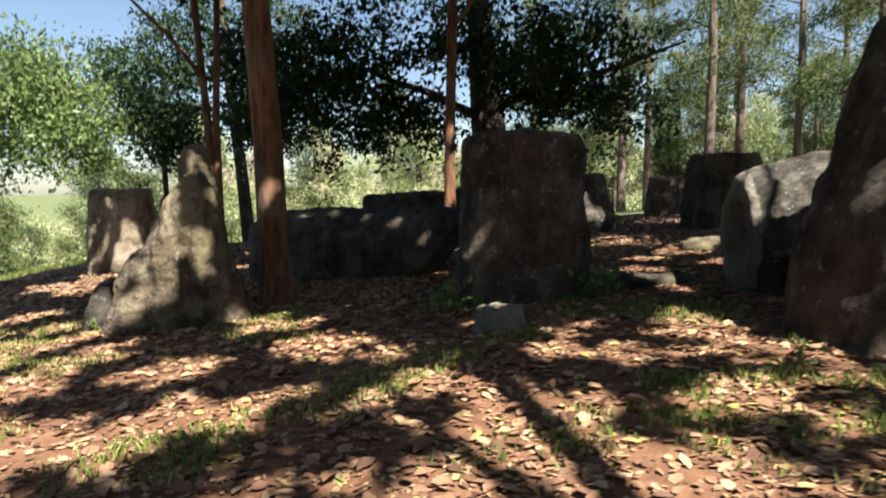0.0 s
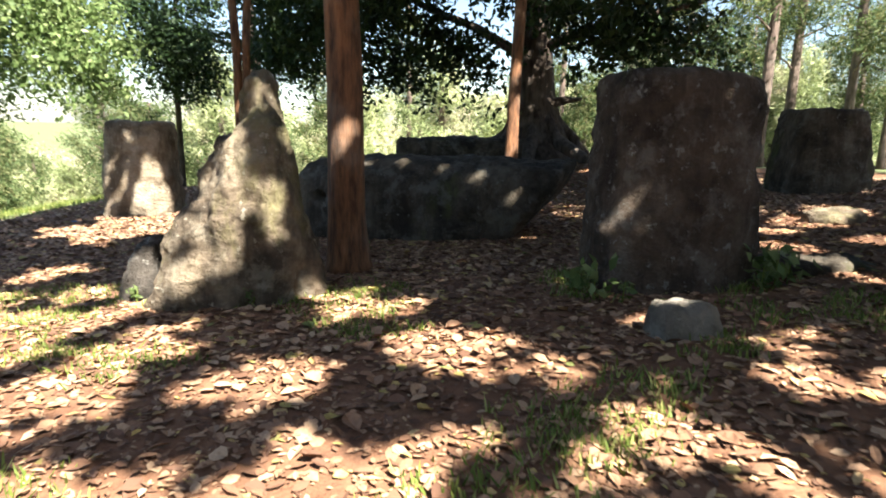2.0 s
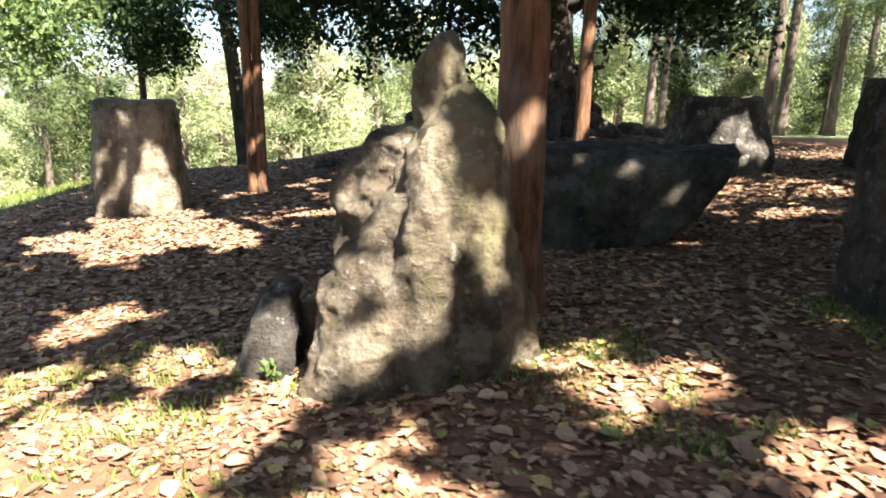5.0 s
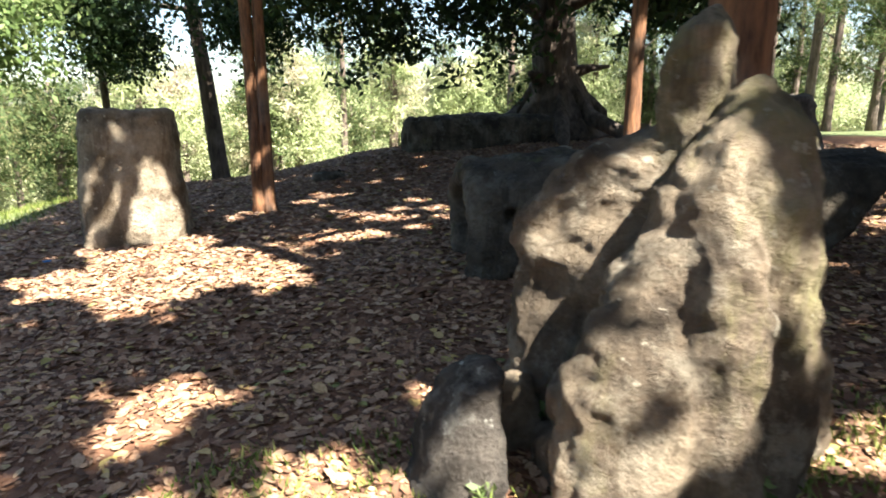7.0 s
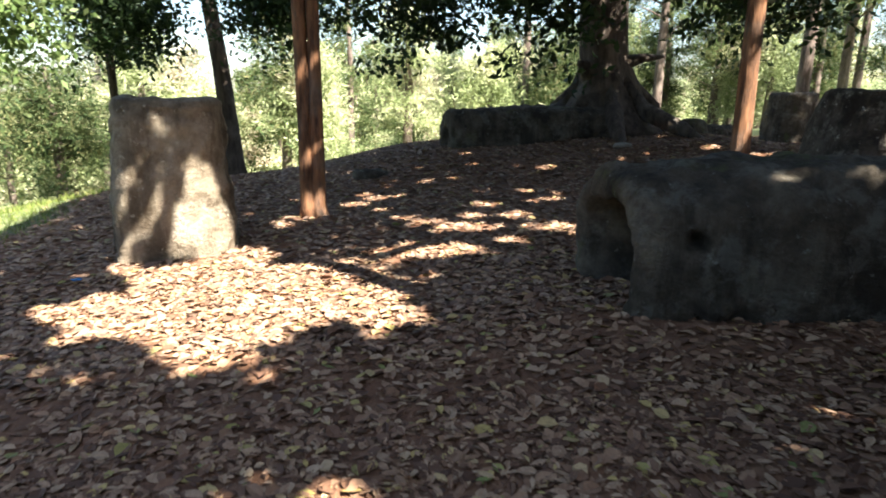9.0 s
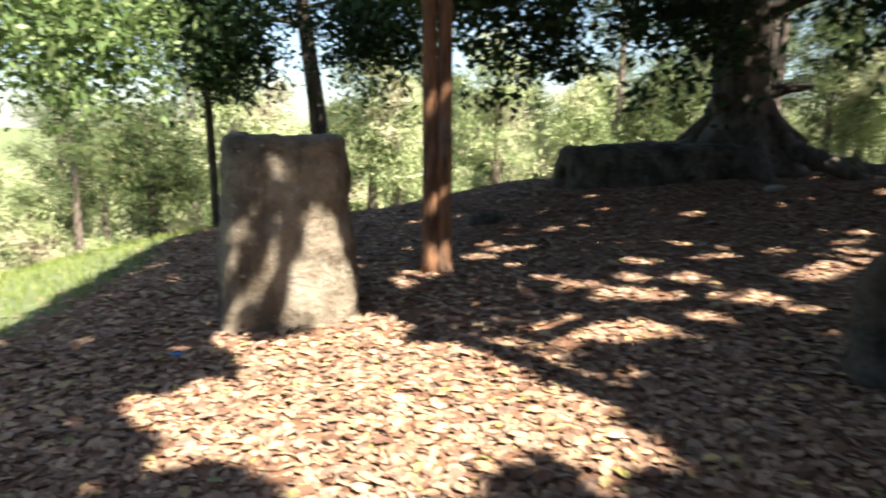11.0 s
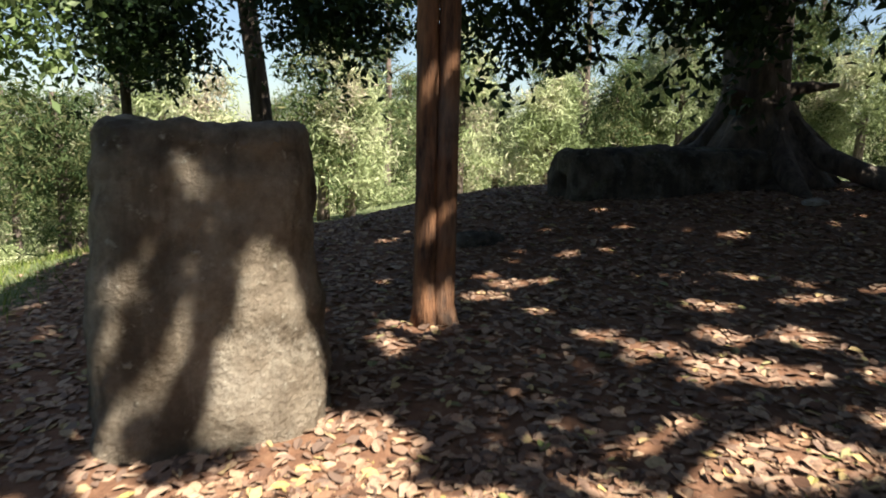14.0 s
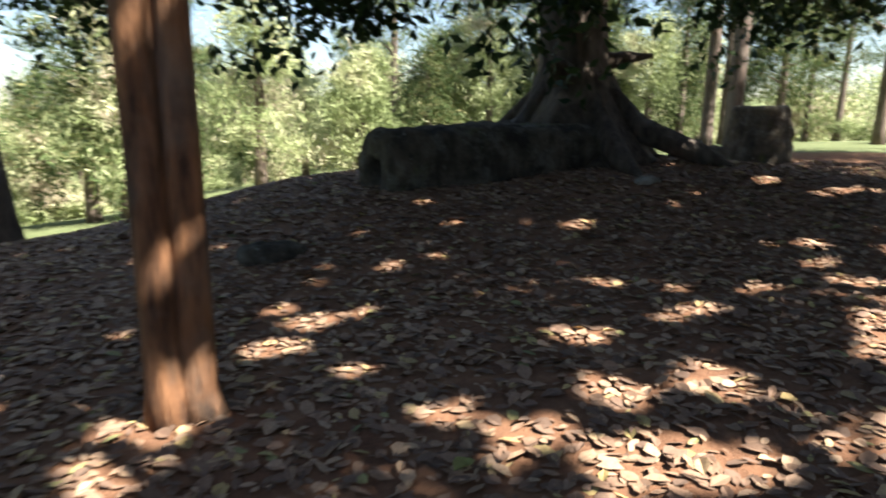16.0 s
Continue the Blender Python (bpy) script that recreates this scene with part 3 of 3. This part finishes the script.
def low_stone(x, y, w, d, h, mat, label, seed, turn=0.0):
    """A stone half sunk in the litter."""
    return shard("low_stone", x, y, [(-0.06, 0, 0, w * 0.95, d * 0.95), (h * 0.3, 0, 0, w, d), (h * 0.7, 0, 0, w * 0.9, d * 0.88), (h * 0.95, 0, 0, w * 0.65, d * 0.6), (h, 0, 0, w * 0.25, d * 0.2)],
                 mat, label, turn=turn, seed=seed, n=16, seg=28, power=2.5, rough=0.05)


low_stone(3.4, 17.9, 0.35, 0.25, 0.32, STONE_DARK, "dark stone beside the old tree", 11.1)
low_stone(4.05, 18.2, 0.4, 0.25, 0.26, STONE_DARK, "low dark stone in a row of rubble", 12.3)
low_stone(4.7, 18.5, 0.32, 0.25, 0.34, STONE_DARK, "dark stone beside the small jar", 13.7)
low_stone(0.95, 16.3, 0.2, 0.13, 0.06, STONE_LIGHT, "flat pale stone catching the sun", 14.2)
low_stone(2.1, 6.25, 0.55, 0.28, 0.09, STONE_DARK, "flat dark slab sunk in dry leaves", 15.9, 0.2)
low_stone(3.65, 8.45, 0.33, 0.25, 0.16, STONE_PALE, "sunlit rough stone before the broad jar", 16.4)
low_stone(-3.85, 16.0, 0.3, 0.2, 0.12, STONE_DARK, "dark root-like stone in the litter", 17.7, -0.3)
low_stone(7.8, 12.4, 0.5, 0.4, 0.6, STONE_DARK, "dark stone beside the broad jar", 18.2)


# ---- trees of the mound ----
def at(x, y, dz=0.0):
    return (x, y, level(x, y) + dz)


# high crown masses here are out of view, some added only to deepen shade
tree("red_tree", at(-1.82, 6.85), [at(-1.82, 6.85, -0.1), at(-1.82, 6.85, 0.1), at(-1.83, 6.84, 0.5), (-1.83, 6.8, 2.0), (-1.9, 6.8, 4.0), (-2.0, 7.2, 7.5)],
     [0.25, 0.2, 0.168, 0.152, 0.14, 0.1], BARK_RED,
     [((-2, 7.7, 5.2), (1.5, 7.0, 7.8), 0.09), ((-2, 7.7, 5.6), (-2.5, 10.5, 8.0), 0.08)],
     [((-4.5, 6.0, 7.5), (3.2, 3.0, 1.2), 420), ((-4.0, 9.0, 10.5), (4.2, 3.6, 1.3), 480), ((1.5, 7.0, 7.8), (3.6, 3.4, 1.2), 480), ((-2.0, 10.0, 7.8), (3.5, 2.8, 1.2), 400), ((-3.3, 8.1, 6.9), (2.6, 2.4, 0.9), 420)],
     LEAF_DARK, 0.2, "straight red-barked tree with a high dark crown", seed=1.1, per=44)
twin = tree("twin_tree", at(-4.78, 13.48), [at(-4.85, 13.48, -0.1), at(-4.86, 13.48, 0.15), (-4.86, 13.46, 1.2), (-4.875, 13.46, 3.0), (-5.1, 13.5, 6.5)],
     [0.15, 0.105, 0.086, 0.083, 0.06], BARK_RED,
     [((-4.95, 13.4, 4.0), (-7.0, 12.5, 6.5), 0.06)],
     [((-5.0, 13.0, 6.8), (3.0, 2.8, 1.2), 230), ((-7.5, 10.0, 7.4), (2.4, 2.6, 1.0), 200), ((-5.0, 15.0, 9.0), (3.0, 3.5, 1.1), 420)], LEAF_DARK, 0.22, "slender twin-stemmed tree with reddish bark", seed=2.3)
v, f = tube([Vector(p) - Vector(twin.location) for p in (at(-4.72, 13.46, -0.1), at(-4.72, 13.46, 0.15), (-4.7, 13.45, 1.2), (-4.69, 13.45, 3.0), (-4.5, 13.5, 6.5))],
            [0.15, 0.1, 0.084, 0.08, 0.06], 16, 0.03, 2.9)
part("trunk", v, f, BARK_RED, twin)
tree("dark_tree", at(-6.95, 22.6), [at(-6.85, 22.6, -0.2), at(-6.9, 22.6, 0.4), (-7.1, 22.7, 2.4), (-7.4, 22.9, 5.0), (-7.6, 23, 9)],
     [0.34, 0.24, 0.21, 0.18, 0.1], BARK_DARK,
     [((-7.3, 22.8, 4.2), (-10, 21.5, 4.6), 0.08), ((-7.3, 22.8, 4.6), (-5, 21.0, 4.8), 0.07)],
     [((-9.5, 21.0, 5.6), (3.0, 2.5, 1.9), 130), ((-5.0, 20.5, 5.4), (2.4, 2.5, 1.4), 70), ((-7, 22, 7.6), (4, 3, 1.8), 80), ((-8.6, 20.0, 3.7), (1.6, 1.2, 1.1), 70), ((-5.6, 20.4, 4.0), (1.5, 1.2, 1.0), 60)],
     LEAF_DARK, 0.17, "dark leaning tree at the mound's edge", seed=3.9, gaps=False, per=60, spread=0.3)
# wide unseen leaf masses, added to this crown to block sun and sky
tree("thin_tree", at(0.22, 11.9), [at(0.22, 11.9, -0.1), at(0.22, 11.9, 0.2), (0.23, 11.9, 2.0), (0.35, 12.0, 5.5), (0.3, 12.0, 8)], [0.18, 0.12, 0.1, 0.085, 0.05], BARK_RED,
     [((0.3, 12, 4.5), (2.2, 11.0, 6.5), 0.05)], [((1.6, 11.8, 7.6), (3.6, 3.2, 1.2), 420), ((5.0, 9.0, 7.8), (3.0, 4.0, 1.2), 420), ((3.0, 10.5, 10.5), (4.5, 3.6, 1.3), 520), ((8.0, 11.5, 10.0), (4.0, 4.0, 1.3), 420), ((2.5, 13.6, 12.0), (6.0, 4.0, 1.3), 650), ((-4.0, 13.5, 13.0), (5.0, 4.0, 1.3), 500), ((12.0, 13.0, 10.0), (4.0, 4.0, 1.3), 320), ((0.0, 11.5, 9.2), (5.5, 4.5, 1.1), 900), ((6.0, 9.5, 9.4), (4.0, 4.0, 1.1), 600)], LEAF_DARK, 0.22, "thin red-brown tree behind the lying jar", seed=4.4)

tree("slim_tree", at(-9.4, 21.7), [at(-9.4, 21.7, -0.2), at(-9.4, 21.7, 0.4), (-9.42, 21.7, 2.5), (-9.35, 21.8, 6.0)], [0.14, 0.1, 0.085, 0.04], BARK_DARK,
     [((-9.42, 21.7, 2.2), (-8.6, 21.3, 2.6), 0.03), ((-9.42, 21.7, 2.6), (-10.2, 21.5, 3.1), 0.03)],
     [((-8.9, 21.3, 2.6), (0.8, 0.6, 0.3), 7), ((-9.9, 21.5, 3.3), (0.8, 0.6, 0.3), 7)],
     LEAF_DARK, 0.15, "slim dark young tree on the crest", seed=8.3, gaps=False, per=36, spread=0.2)

# the old tree with buttress roots
old = tree("old_tree", at(1.6, 18.7), [at(1.6, 18.7, -0.1), at(1.6, 18.7, 0.25), at(1.6, 18.7, 0.6), at(1.6, 18.7, 1.1), (1.6, 18.7, 2.4), (1.5, 18.7, 3.6), (1.3, 18.8, 6), (1.2, 18.9, 9)],
     [1.5, 1.2, 0.95, 0.7, 0.53, 0.5, 0.4, 0.2], BARK_DARK,
     [((1.9, 18.5, 2.4), (2.75, 18.2, 2.5), 0.17), ((1.2, 18.5, 3.6), (-3.0, 16.5, 5.2), 0.15), ((1.7, 18.5, 3.8), (6.5, 16.5, 5.2), 0.15), ((1.4, 18.6, 4.0), (1.0, 14.5, 5.4), 0.15),
      ((1.25, 18.45, 2.1), (0.8, 18.2, 2.35), 0.32)],
     [((-3.0, 16.5, 4.9), (3.6, 2.6, 1.5), 150), ((2.5, 15.6, 5.0), (3.4, 2.6, 1.3), 140), ((1.2, 18.5, 6.8), (6, 4, 2.2), 115), ((-3.0, 15.0, 10.5), (5.0, 3.6, 1.5), 210),
      ((-2.6, 18.6, 3.5), (1.8, 1.5, 1.0), 40), ((5.4, 18.0, 3.8), (2.0, 1.5, 1.0), 28), ((-0.4, 16.6, 3.7), (1.8, 1.2, 0.8), 50), ((3.4, 16.2, 4.0), (2.0, 1.2, 0.8), 60),
      ((-4.6, 16.8, 4.1), (1.6, 1.4, 0.8), 24)],
     LEAF_DARK, 0.2, "huge old dark tree with spreading buttress roots", seed=5.5, rough=0.1, seg=28, gaps=False, per=34, spread=0.25)
for k in range(9):
    a = 2 * math.pi * k / 9 + 0.3
    r = 1.5 + 0.5 * math.sin(k * 2.1)
    p = [Vector((1.6 + math.cos(a) * d, 18.7 + math.sin(a) * d, level(1.6 + math.cos(a) * d, 18.7 + math.sin(a) * d) + h)) for d, h in ((0.1, 1.5), (0.62, 0.95), (1.1, 0.5), (r + 0.1, 0.14), (r + 0.7, -0.1))]
    v, f = tube([q - Vector(old.location) for q in p], [0.2, 0.2, 0.2, 0.16, 0.06], 10, 0.04, k)
    part("root", v, f, BARK_DARK, old)

tree("bright_tree", at(-15.6, 20.5), [at(-15.6, 20.5, -0.2), at(-15.6, 20.5, 0.5), (-15.2, 20.2, 3.0), (-13.6, 19, 6)], [0.2, 0.15, 0.12, 0.06], BARK_PINE,
     [((-15.2, 20.2, 2.8), (-9.8, 17.4, 3.8), 0.06), ((-15.2, 20.2, 3.0), (-13, 17.6, 4.4), 0.05)],
     [((-10.0, 17.4, 3.5), (1.6, 1.3, 1.1), 75), ((-11.4, 17.6, 4.8), (2.2, 1.8, 1.6), 130), ((-13.0, 18.0, 3.4), (1.8, 1.6, 1.5), 80)], LEAF_GREEN, 0.17, "sunlit tree with fresh green leaves", seed=6.1, gaps=False, per=50, spread=0.3)

# trees behind the walker, whose leaves shade the clearing
for k, (x, y, blobs) in enumerate([
        (3.5, -3.5, [((2.5, -0.5, 7.6), (4.2, 3.6, 1.4), 560), ((2.0, 4.0, 8.4), (3.2, 2.4, 1.0), 460), ((5.5, 2.5, 7.2), (3.4, 3.4, 1.3), 460), ((8.5, 6.8, 7.4), (3.0, 3.2, 1.2), 340)]),
        (-3.5, -2.5, [((-1.0, 2.5, 7.4), (3.8, 3.0, 1.3), 480), ((-5.5, 2.5, 7.4), (3.8, 4.0, 1.3), 480)])]):
    tree("shade_tree", at(x, y), [at(x, y, -0.1), at(x, y, 0.3), (x, y, 3.0), (x, y + 0.3, 7.2)], [0.4, 0.28, 0.22, 0.12], BARK_DARK,
         [((x, y + 0.1, 4.4), (b[0][0], b[0][1], b[0][2]), 0.12) for b in blobs], blobs, LEAF_DARK, 0.3, "broad shade tree behind the clearing", seed=7 + k, group="shade trees")


# ---- woods beyond the mound ----
def pine(x, y, h, seed, low=0.42, leaf=None, label="tall thin pine with sparse pale crown"):
    blobs = []
    z0 = level(x, y)
    for k in range(11):
        f = low + (1 - low) * k / 10 + 0.03 * math.sin(seed * 5.1 + k * 3.3)
        r = h * 0.17 * (1.15 - f) + 0.5
        a = seed * 2.4 + k * 2.4
        blobs.append(((x + math.cos(a) * r * 0.8, y + math.sin(a) * r * 0.8, z0 + h * f), (r * 0.75, r * 0.75, 0.34), 13))
    limbs = [((x, y, z0 + h * (0.3 + 0.09 * k)), (x + math.cos(seed * 2.4 + k * 2.4) * h * 0.13, y + math.sin(seed * 2.4 + k * 2.4) * h * 0.13, z0 + h * (0.36 + 0.09 * k)), 0.05) for k in range(7)]
    tree("pine_tree", (x, y, z0), [(x, y, z0 - 0.3), (x, y, z0 + 0.5), (x + 0.1, y, z0 + h * 0.5), (x, y, z0 + h)], [0.26, 0.2, 0.15, 0.05], BARK_PINE,
         limbs, blobs, leaf or LEAF_PINE, 0.3, label, "tree", 46, 0.3, False, 0.02, seed, 0.0, 8, 0.14, "pines beyond the mound")


for k, (x, y, h) in enumerate([(9.5, 22, 11), (12, 25, 12), (8.2, 28, 12), (14, 20, 11), (15.5, 27, 13), (11, 33, 13), (18, 23, 12), (5.5, 36, 12), (20, 31, 14), (17, 36, 13),
                               (-16, 42, 12), (-24, 44, 12), (-3, 40, 11), (13.5, 15.5, 11), (24, 26, 13)]):
    pine(x, y, h, k + 0.5)


for k in range(34):
    a, d = radians(-78 + 130 * (k + rng.uniform(-0.4, 0.4)) / 33), rng.uniform(33, 52)
    pine(-2 + math.sin(a) * d, 6 + math.cos(a) * d, rng.uniform(5.5, 8.5) + 3.5 * max(0, math.sin(a)), 20.3 + k)


# darker needles on some pines stand in for shade between the trees
for k in range(46):
    a, d = radians(-76 + 120 * (k + rng.uniform(-0.45, 0.45)) / 45), rng.uniform(24, 40)
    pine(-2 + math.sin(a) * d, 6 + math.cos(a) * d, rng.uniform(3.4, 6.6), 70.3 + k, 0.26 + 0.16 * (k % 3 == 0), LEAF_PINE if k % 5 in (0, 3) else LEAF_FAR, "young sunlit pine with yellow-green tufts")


def bush_points(n, place, height, width, per, clumps=14, spread=0.17):
    """Leaves in uneven clumps: each bush a heap of boughs about its middle."""
    pts = []
    for _ in range(n):
        x, y = place()
        w, h = width * rng.uniform(0.6, 1.4), height * rng.uniform(0.5, 1.4)
        z = level(x, y)
        for _ in range(clumps):
            q = rng.normal(size=3)
            q *= rng.uniform(0.35, 1.0) / np.linalg.norm(q)
            c = np.array([x, y, z + h * 0.5]) + q * (w, w, h * 0.5)
            pts.append(c + rng.normal(size=(per // clumps, 3)) * (w * spread * 1.4, w * spread * 1.4, w * spread))
    return np.concatenate(pts)


def ring_place(r0, r1, a0, a1):
    def place():
        a, r = radians(rng.uniform(a0, a1)), rng.uniform(r0, r1)
        return -2 + math.sin(a) * r, 6 + math.cos(a) * r
    return place


# sun glare and haze on bushes and far woods come from the pale leaf colour
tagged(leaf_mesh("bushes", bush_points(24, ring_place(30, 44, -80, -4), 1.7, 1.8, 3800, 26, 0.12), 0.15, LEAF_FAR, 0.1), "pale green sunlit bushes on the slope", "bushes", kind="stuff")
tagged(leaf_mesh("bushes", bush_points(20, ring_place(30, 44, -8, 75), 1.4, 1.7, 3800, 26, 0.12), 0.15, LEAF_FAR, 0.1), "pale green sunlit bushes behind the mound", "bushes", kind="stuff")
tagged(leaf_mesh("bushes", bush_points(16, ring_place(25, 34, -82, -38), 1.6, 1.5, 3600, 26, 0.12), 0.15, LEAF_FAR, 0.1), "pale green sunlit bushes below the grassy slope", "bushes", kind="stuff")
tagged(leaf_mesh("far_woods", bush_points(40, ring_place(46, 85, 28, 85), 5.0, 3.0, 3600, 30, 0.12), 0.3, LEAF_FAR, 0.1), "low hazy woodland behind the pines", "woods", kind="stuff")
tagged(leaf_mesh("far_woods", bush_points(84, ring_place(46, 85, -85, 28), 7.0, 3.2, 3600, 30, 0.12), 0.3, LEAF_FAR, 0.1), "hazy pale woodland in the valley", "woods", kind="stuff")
# unseen woods behind the walker, added dark to keep light out from the sides
tagged(leaf_mesh("far_woods", bush_points(130, ring_place(14, 34, 75, 285), 9.0, 2.8, 500), 0.5, LEAF_DARK, 0.1), "unseen dark woodland added behind to cut side light", "woods", kind="stuff")


# ---- leaf litter and grass ----
def litter_points(n, x0, x1, y0, y1, thin):
    out = []
    while len(out) < n:
        x, y = rng.uniform(x0, x1), rng.uniform(y0, y1)
        if west(x, y) < -8.3 - 0.8 * rng.random() ** 2 or y + 0.2 * x > 22:
            continue
        if noise.noise(Vector((x * 1.1, y * 1.1, 2))) < thin * rng.random() - 1.0:
            continue
        if rng.random() > 0.5 + 0.5 * smooth(3.5, 8.0, y - 0.5 * x - 1.0) + 0.5 * noise.noise(Vector((x * 1.6, y * 1.6, 5))):
            continue
        out.append((x, y, level(x, y) + rng.uniform(0.004, 0.02)))
    return np.array(out)


def litter(name, pts, size, mat=LITTER):
    """Curled dry leaves lying every way on the ground: six corners each, cupped along the rib."""
    n = len(pts)
    a = rng.uniform(0, 2 * math.pi, n)
    d = np.stack([np.cos(a), np.sin(a), rng.normal(0, 0.15, n)], 1)
    w = np.stack([-np.sin(a), np.cos(a), rng.normal(0, 0.25, n)], 1)
    L = size * rng.uniform(0.45, 1.5, (n, 1))
    W = L * rng.uniform(0.16, 0.36, (n, 1))
    cup = L * rng.uniform(-0.04, 0.13, (n, 1)) * np.array([0, 0, 1.0])
    v = np.empty((n, 6, 3))
    v[:, 0] = pts - d * L / 2
    v[:, 1] = pts - d * L * 0.12 + w * W + cup
    v[:, 2] = pts + d * L * 0.25 + w * W * 0.8 + cup
    v[:, 3] = pts + d * L / 2
    v[:, 4] = pts + d * L * 0.25 - w * W * 0.8 + cup
    v[:, 5] = pts - d * L * 0.12 - w * W + cup
    idx = np.arange(n)[:, None] * 6
    faces = np.concatenate([np.concatenate([idx, idx + 1, idx + 2, idx + 3], 1), np.concatenate([idx, idx + 3, idx + 4, idx + 5], 1)])
    ob = mesh_ob(name, v.reshape(-1, 3), faces.tolist(), mat, True)
    return ob


o = litter("leaf_litter", litter_points(70000, -8.5, 4.5, -0.5, 11.5, 0.8), 0.07)
tagged(o, "thick litter of curled brown leaves", "leaf litter", kind="stuff")
o = litter("leaf_crumbs", litter_points(52000, -7, 4.5, 0.2, 8.0, 0.8), 0.034)
tagged(o, "fine crumbs of broken dry leaves on red earth", "leaf litter", kind="stuff")
o = litter("leaf_litter", litter_points(76000, -11, 8, 9, 24, 0.8), 0.08, LITTER_GREY)
tagged(o, "thick litter of weathered grey-brown leaves", "leaf litter", kind="stuff")


def blades(name, pts, h, label):
    n = len(pts)
    a = rng.uniform(0, 2 * math.pi, n)
    H = h * rng.uniform(0.5, 1.4, n)
    s = np.stack([np.cos(a), np.sin(a), 0 * a], 1) * 0.006
    lean = np.stack([rng.normal(0, 0.4, n) * H, rng.normal(0, 0.4, n) * H, H], 1)
    v = np.stack([pts - s, pts + s, pts + lean * 0.6 + s * 0.7, pts + lean, pts + lean * 0.6 - s * 0.7], 1)
    idx = np.arange(n)[:, None] * 5
    ob = mesh_ob(name, v.reshape(-1, 3), (idx + np.arange(5)).tolist(), GRASS, True)
    return tagged(ob, label, "grass", kind="stuff")


tufts = []
while len(tufts) < 480:
    x, y = rng.uniform(-6, 3.2), rng.uniform(1.2, 6.5)
    if noise.noise(Vector((x * 0.9, y * 0.9, 7))) > 0.12:
        tufts.append((x, y))
for x, y in [(-3.1, 5.75), (-2.9, 5.7), (-2.4, 5.7), (-2.1, 5.72), (-3.5, 5.95), (0.1, 5.6), (0.05, 5.7), (1.2, 5.6), (1.3, 5.65), (1.05, 5.58)] * 2:
    tufts.append((x, y))
pts = np.array([(x + dx, y + dy, level(x, y)) for x, y in tufts for dx, dy in rng.normal(0, 0.07, (26, 2))])
blades("grass_tufts", pts, 0.05, "thin short green grass among the leaves")
gp = []
while len(gp) < 26000:
    x, y = rng.uniform(-18, -7), rng.uniform(5, 24)
    if west(x, y) < -8.2 - 0.8 * rng.random():
        gp.append((x, y, level(x, y)))
blades("slope_grass", np.array(gp), 0.12, "bright sunlit grass on the slope")


# small plants at the foot of the stones
def plant(x, y, h, n, seed):
    r = np.random.default_rng(seed)
    root = new("small_plant")
    root.location = at(x, y)
    tagged(root, "small green leafy plant growing from the litter", "plant", "small plants")
    v, f = tube([(0, 0, -0.02), (0.01, 0, h * 0.5), (0.02, 0.01, h)], [0.006, 0.005, 0.003], 6)
    part("stem", v, f, GRASS, root)
    p = np.stack([r.normal(0, h * 0.22, n), r.normal(0, h * 0.22, n), r.uniform(0.15, 1, n) * h], 1)
    leaf_mesh("leaves", p, h * 0.42, LEAF_GREEN, -0.1, 0.5, root)


for k, (x, y, h) in enumerate([(-1.72, 6.95, 0.2), (1.45, 5.6, 0.3), (1.3, 5.5, 0.24), (1.6, 5.7, 0.26), (0.12, 5.52, 0.27), (0.02, 5.6, 0.2), (0.3, 5.42, 0.16), (-2.35, 5.68, 0.14), (-2.95, 6.35, 0.2), (1.95, 3.3, 0.14), (-3.3, 5.85, 0.12), (2.3, 5.2, 0.18)]):
    plant(x, y, h, 26, k)

# blue scrap in the litter by the pale jar
v, f = loft([((0, 0, 0), (0.05, 0, 0), (0, 0.02, 0)), ((0, 0, 0.012), (0.045, 0.01, 0), (0, 0.018, 0))], 10, 2.5, 0.006)
scrap = mesh_ob("plastic_scrap", v, f, BLUE)
scrap.location = at(-6.95, 11.35, 0.012)
tagged(scrap, "crumpled scrap of blue plastic on dry leaves", "litter")

# single leaves on the strip beside the path, each one liftable
me_leaf = []
for k in range(6):
    L, W, c = 0.095 * (0.8 + 0.08 * k), 0.032 * (0.9 + 0.09 * k), 0.008 + 0.004 * k
    me = bpy.data.meshes.new("fallen_leaf")
    vs = [(-L / 2, 0, 0.002), (-L * 0.3, W * 0.7, c), (0, W, c * 1.2), (L * 0.28, W * 0.7, c), (L / 2, 0, c * 0.8), (L * 0.28, -W * 0.7, c * 1.2), (0, -W, c), (-L * 0.3, -W * 0.7, c), (0, 0, 0.003), (L * 0.28, 0, 0.004), (-L * 0.3, 0, 0.002)]
    me.from_pydata(vs, [], [(0, 10, 1), (1, 10, 8, 2), (2, 8, 9, 3), (3, 9, 4), (4, 9, 5), (5, 9, 8, 6), (6, 8, 10, 7), (7, 10, 0)])
    me.materials.append(LITTER_ONE)
    me_leaf.append(me)
for k in range(300):
    f = rng.random()
    x, y = 0.3 - 5.6 * f + rng.normal(0, 1.0), 2.4 + 9.0 * f + rng.normal(0, 0.9)
    o = new("fallen_leaf", me_leaf[k % 6])
    o.parent = ground
    o.location = (x, y, level(x, y) + 0.02)
    o.rotation_euler = (rng.normal(0, 0.15), rng.normal(0, 0.15), rng.uniform(0, 6.28))
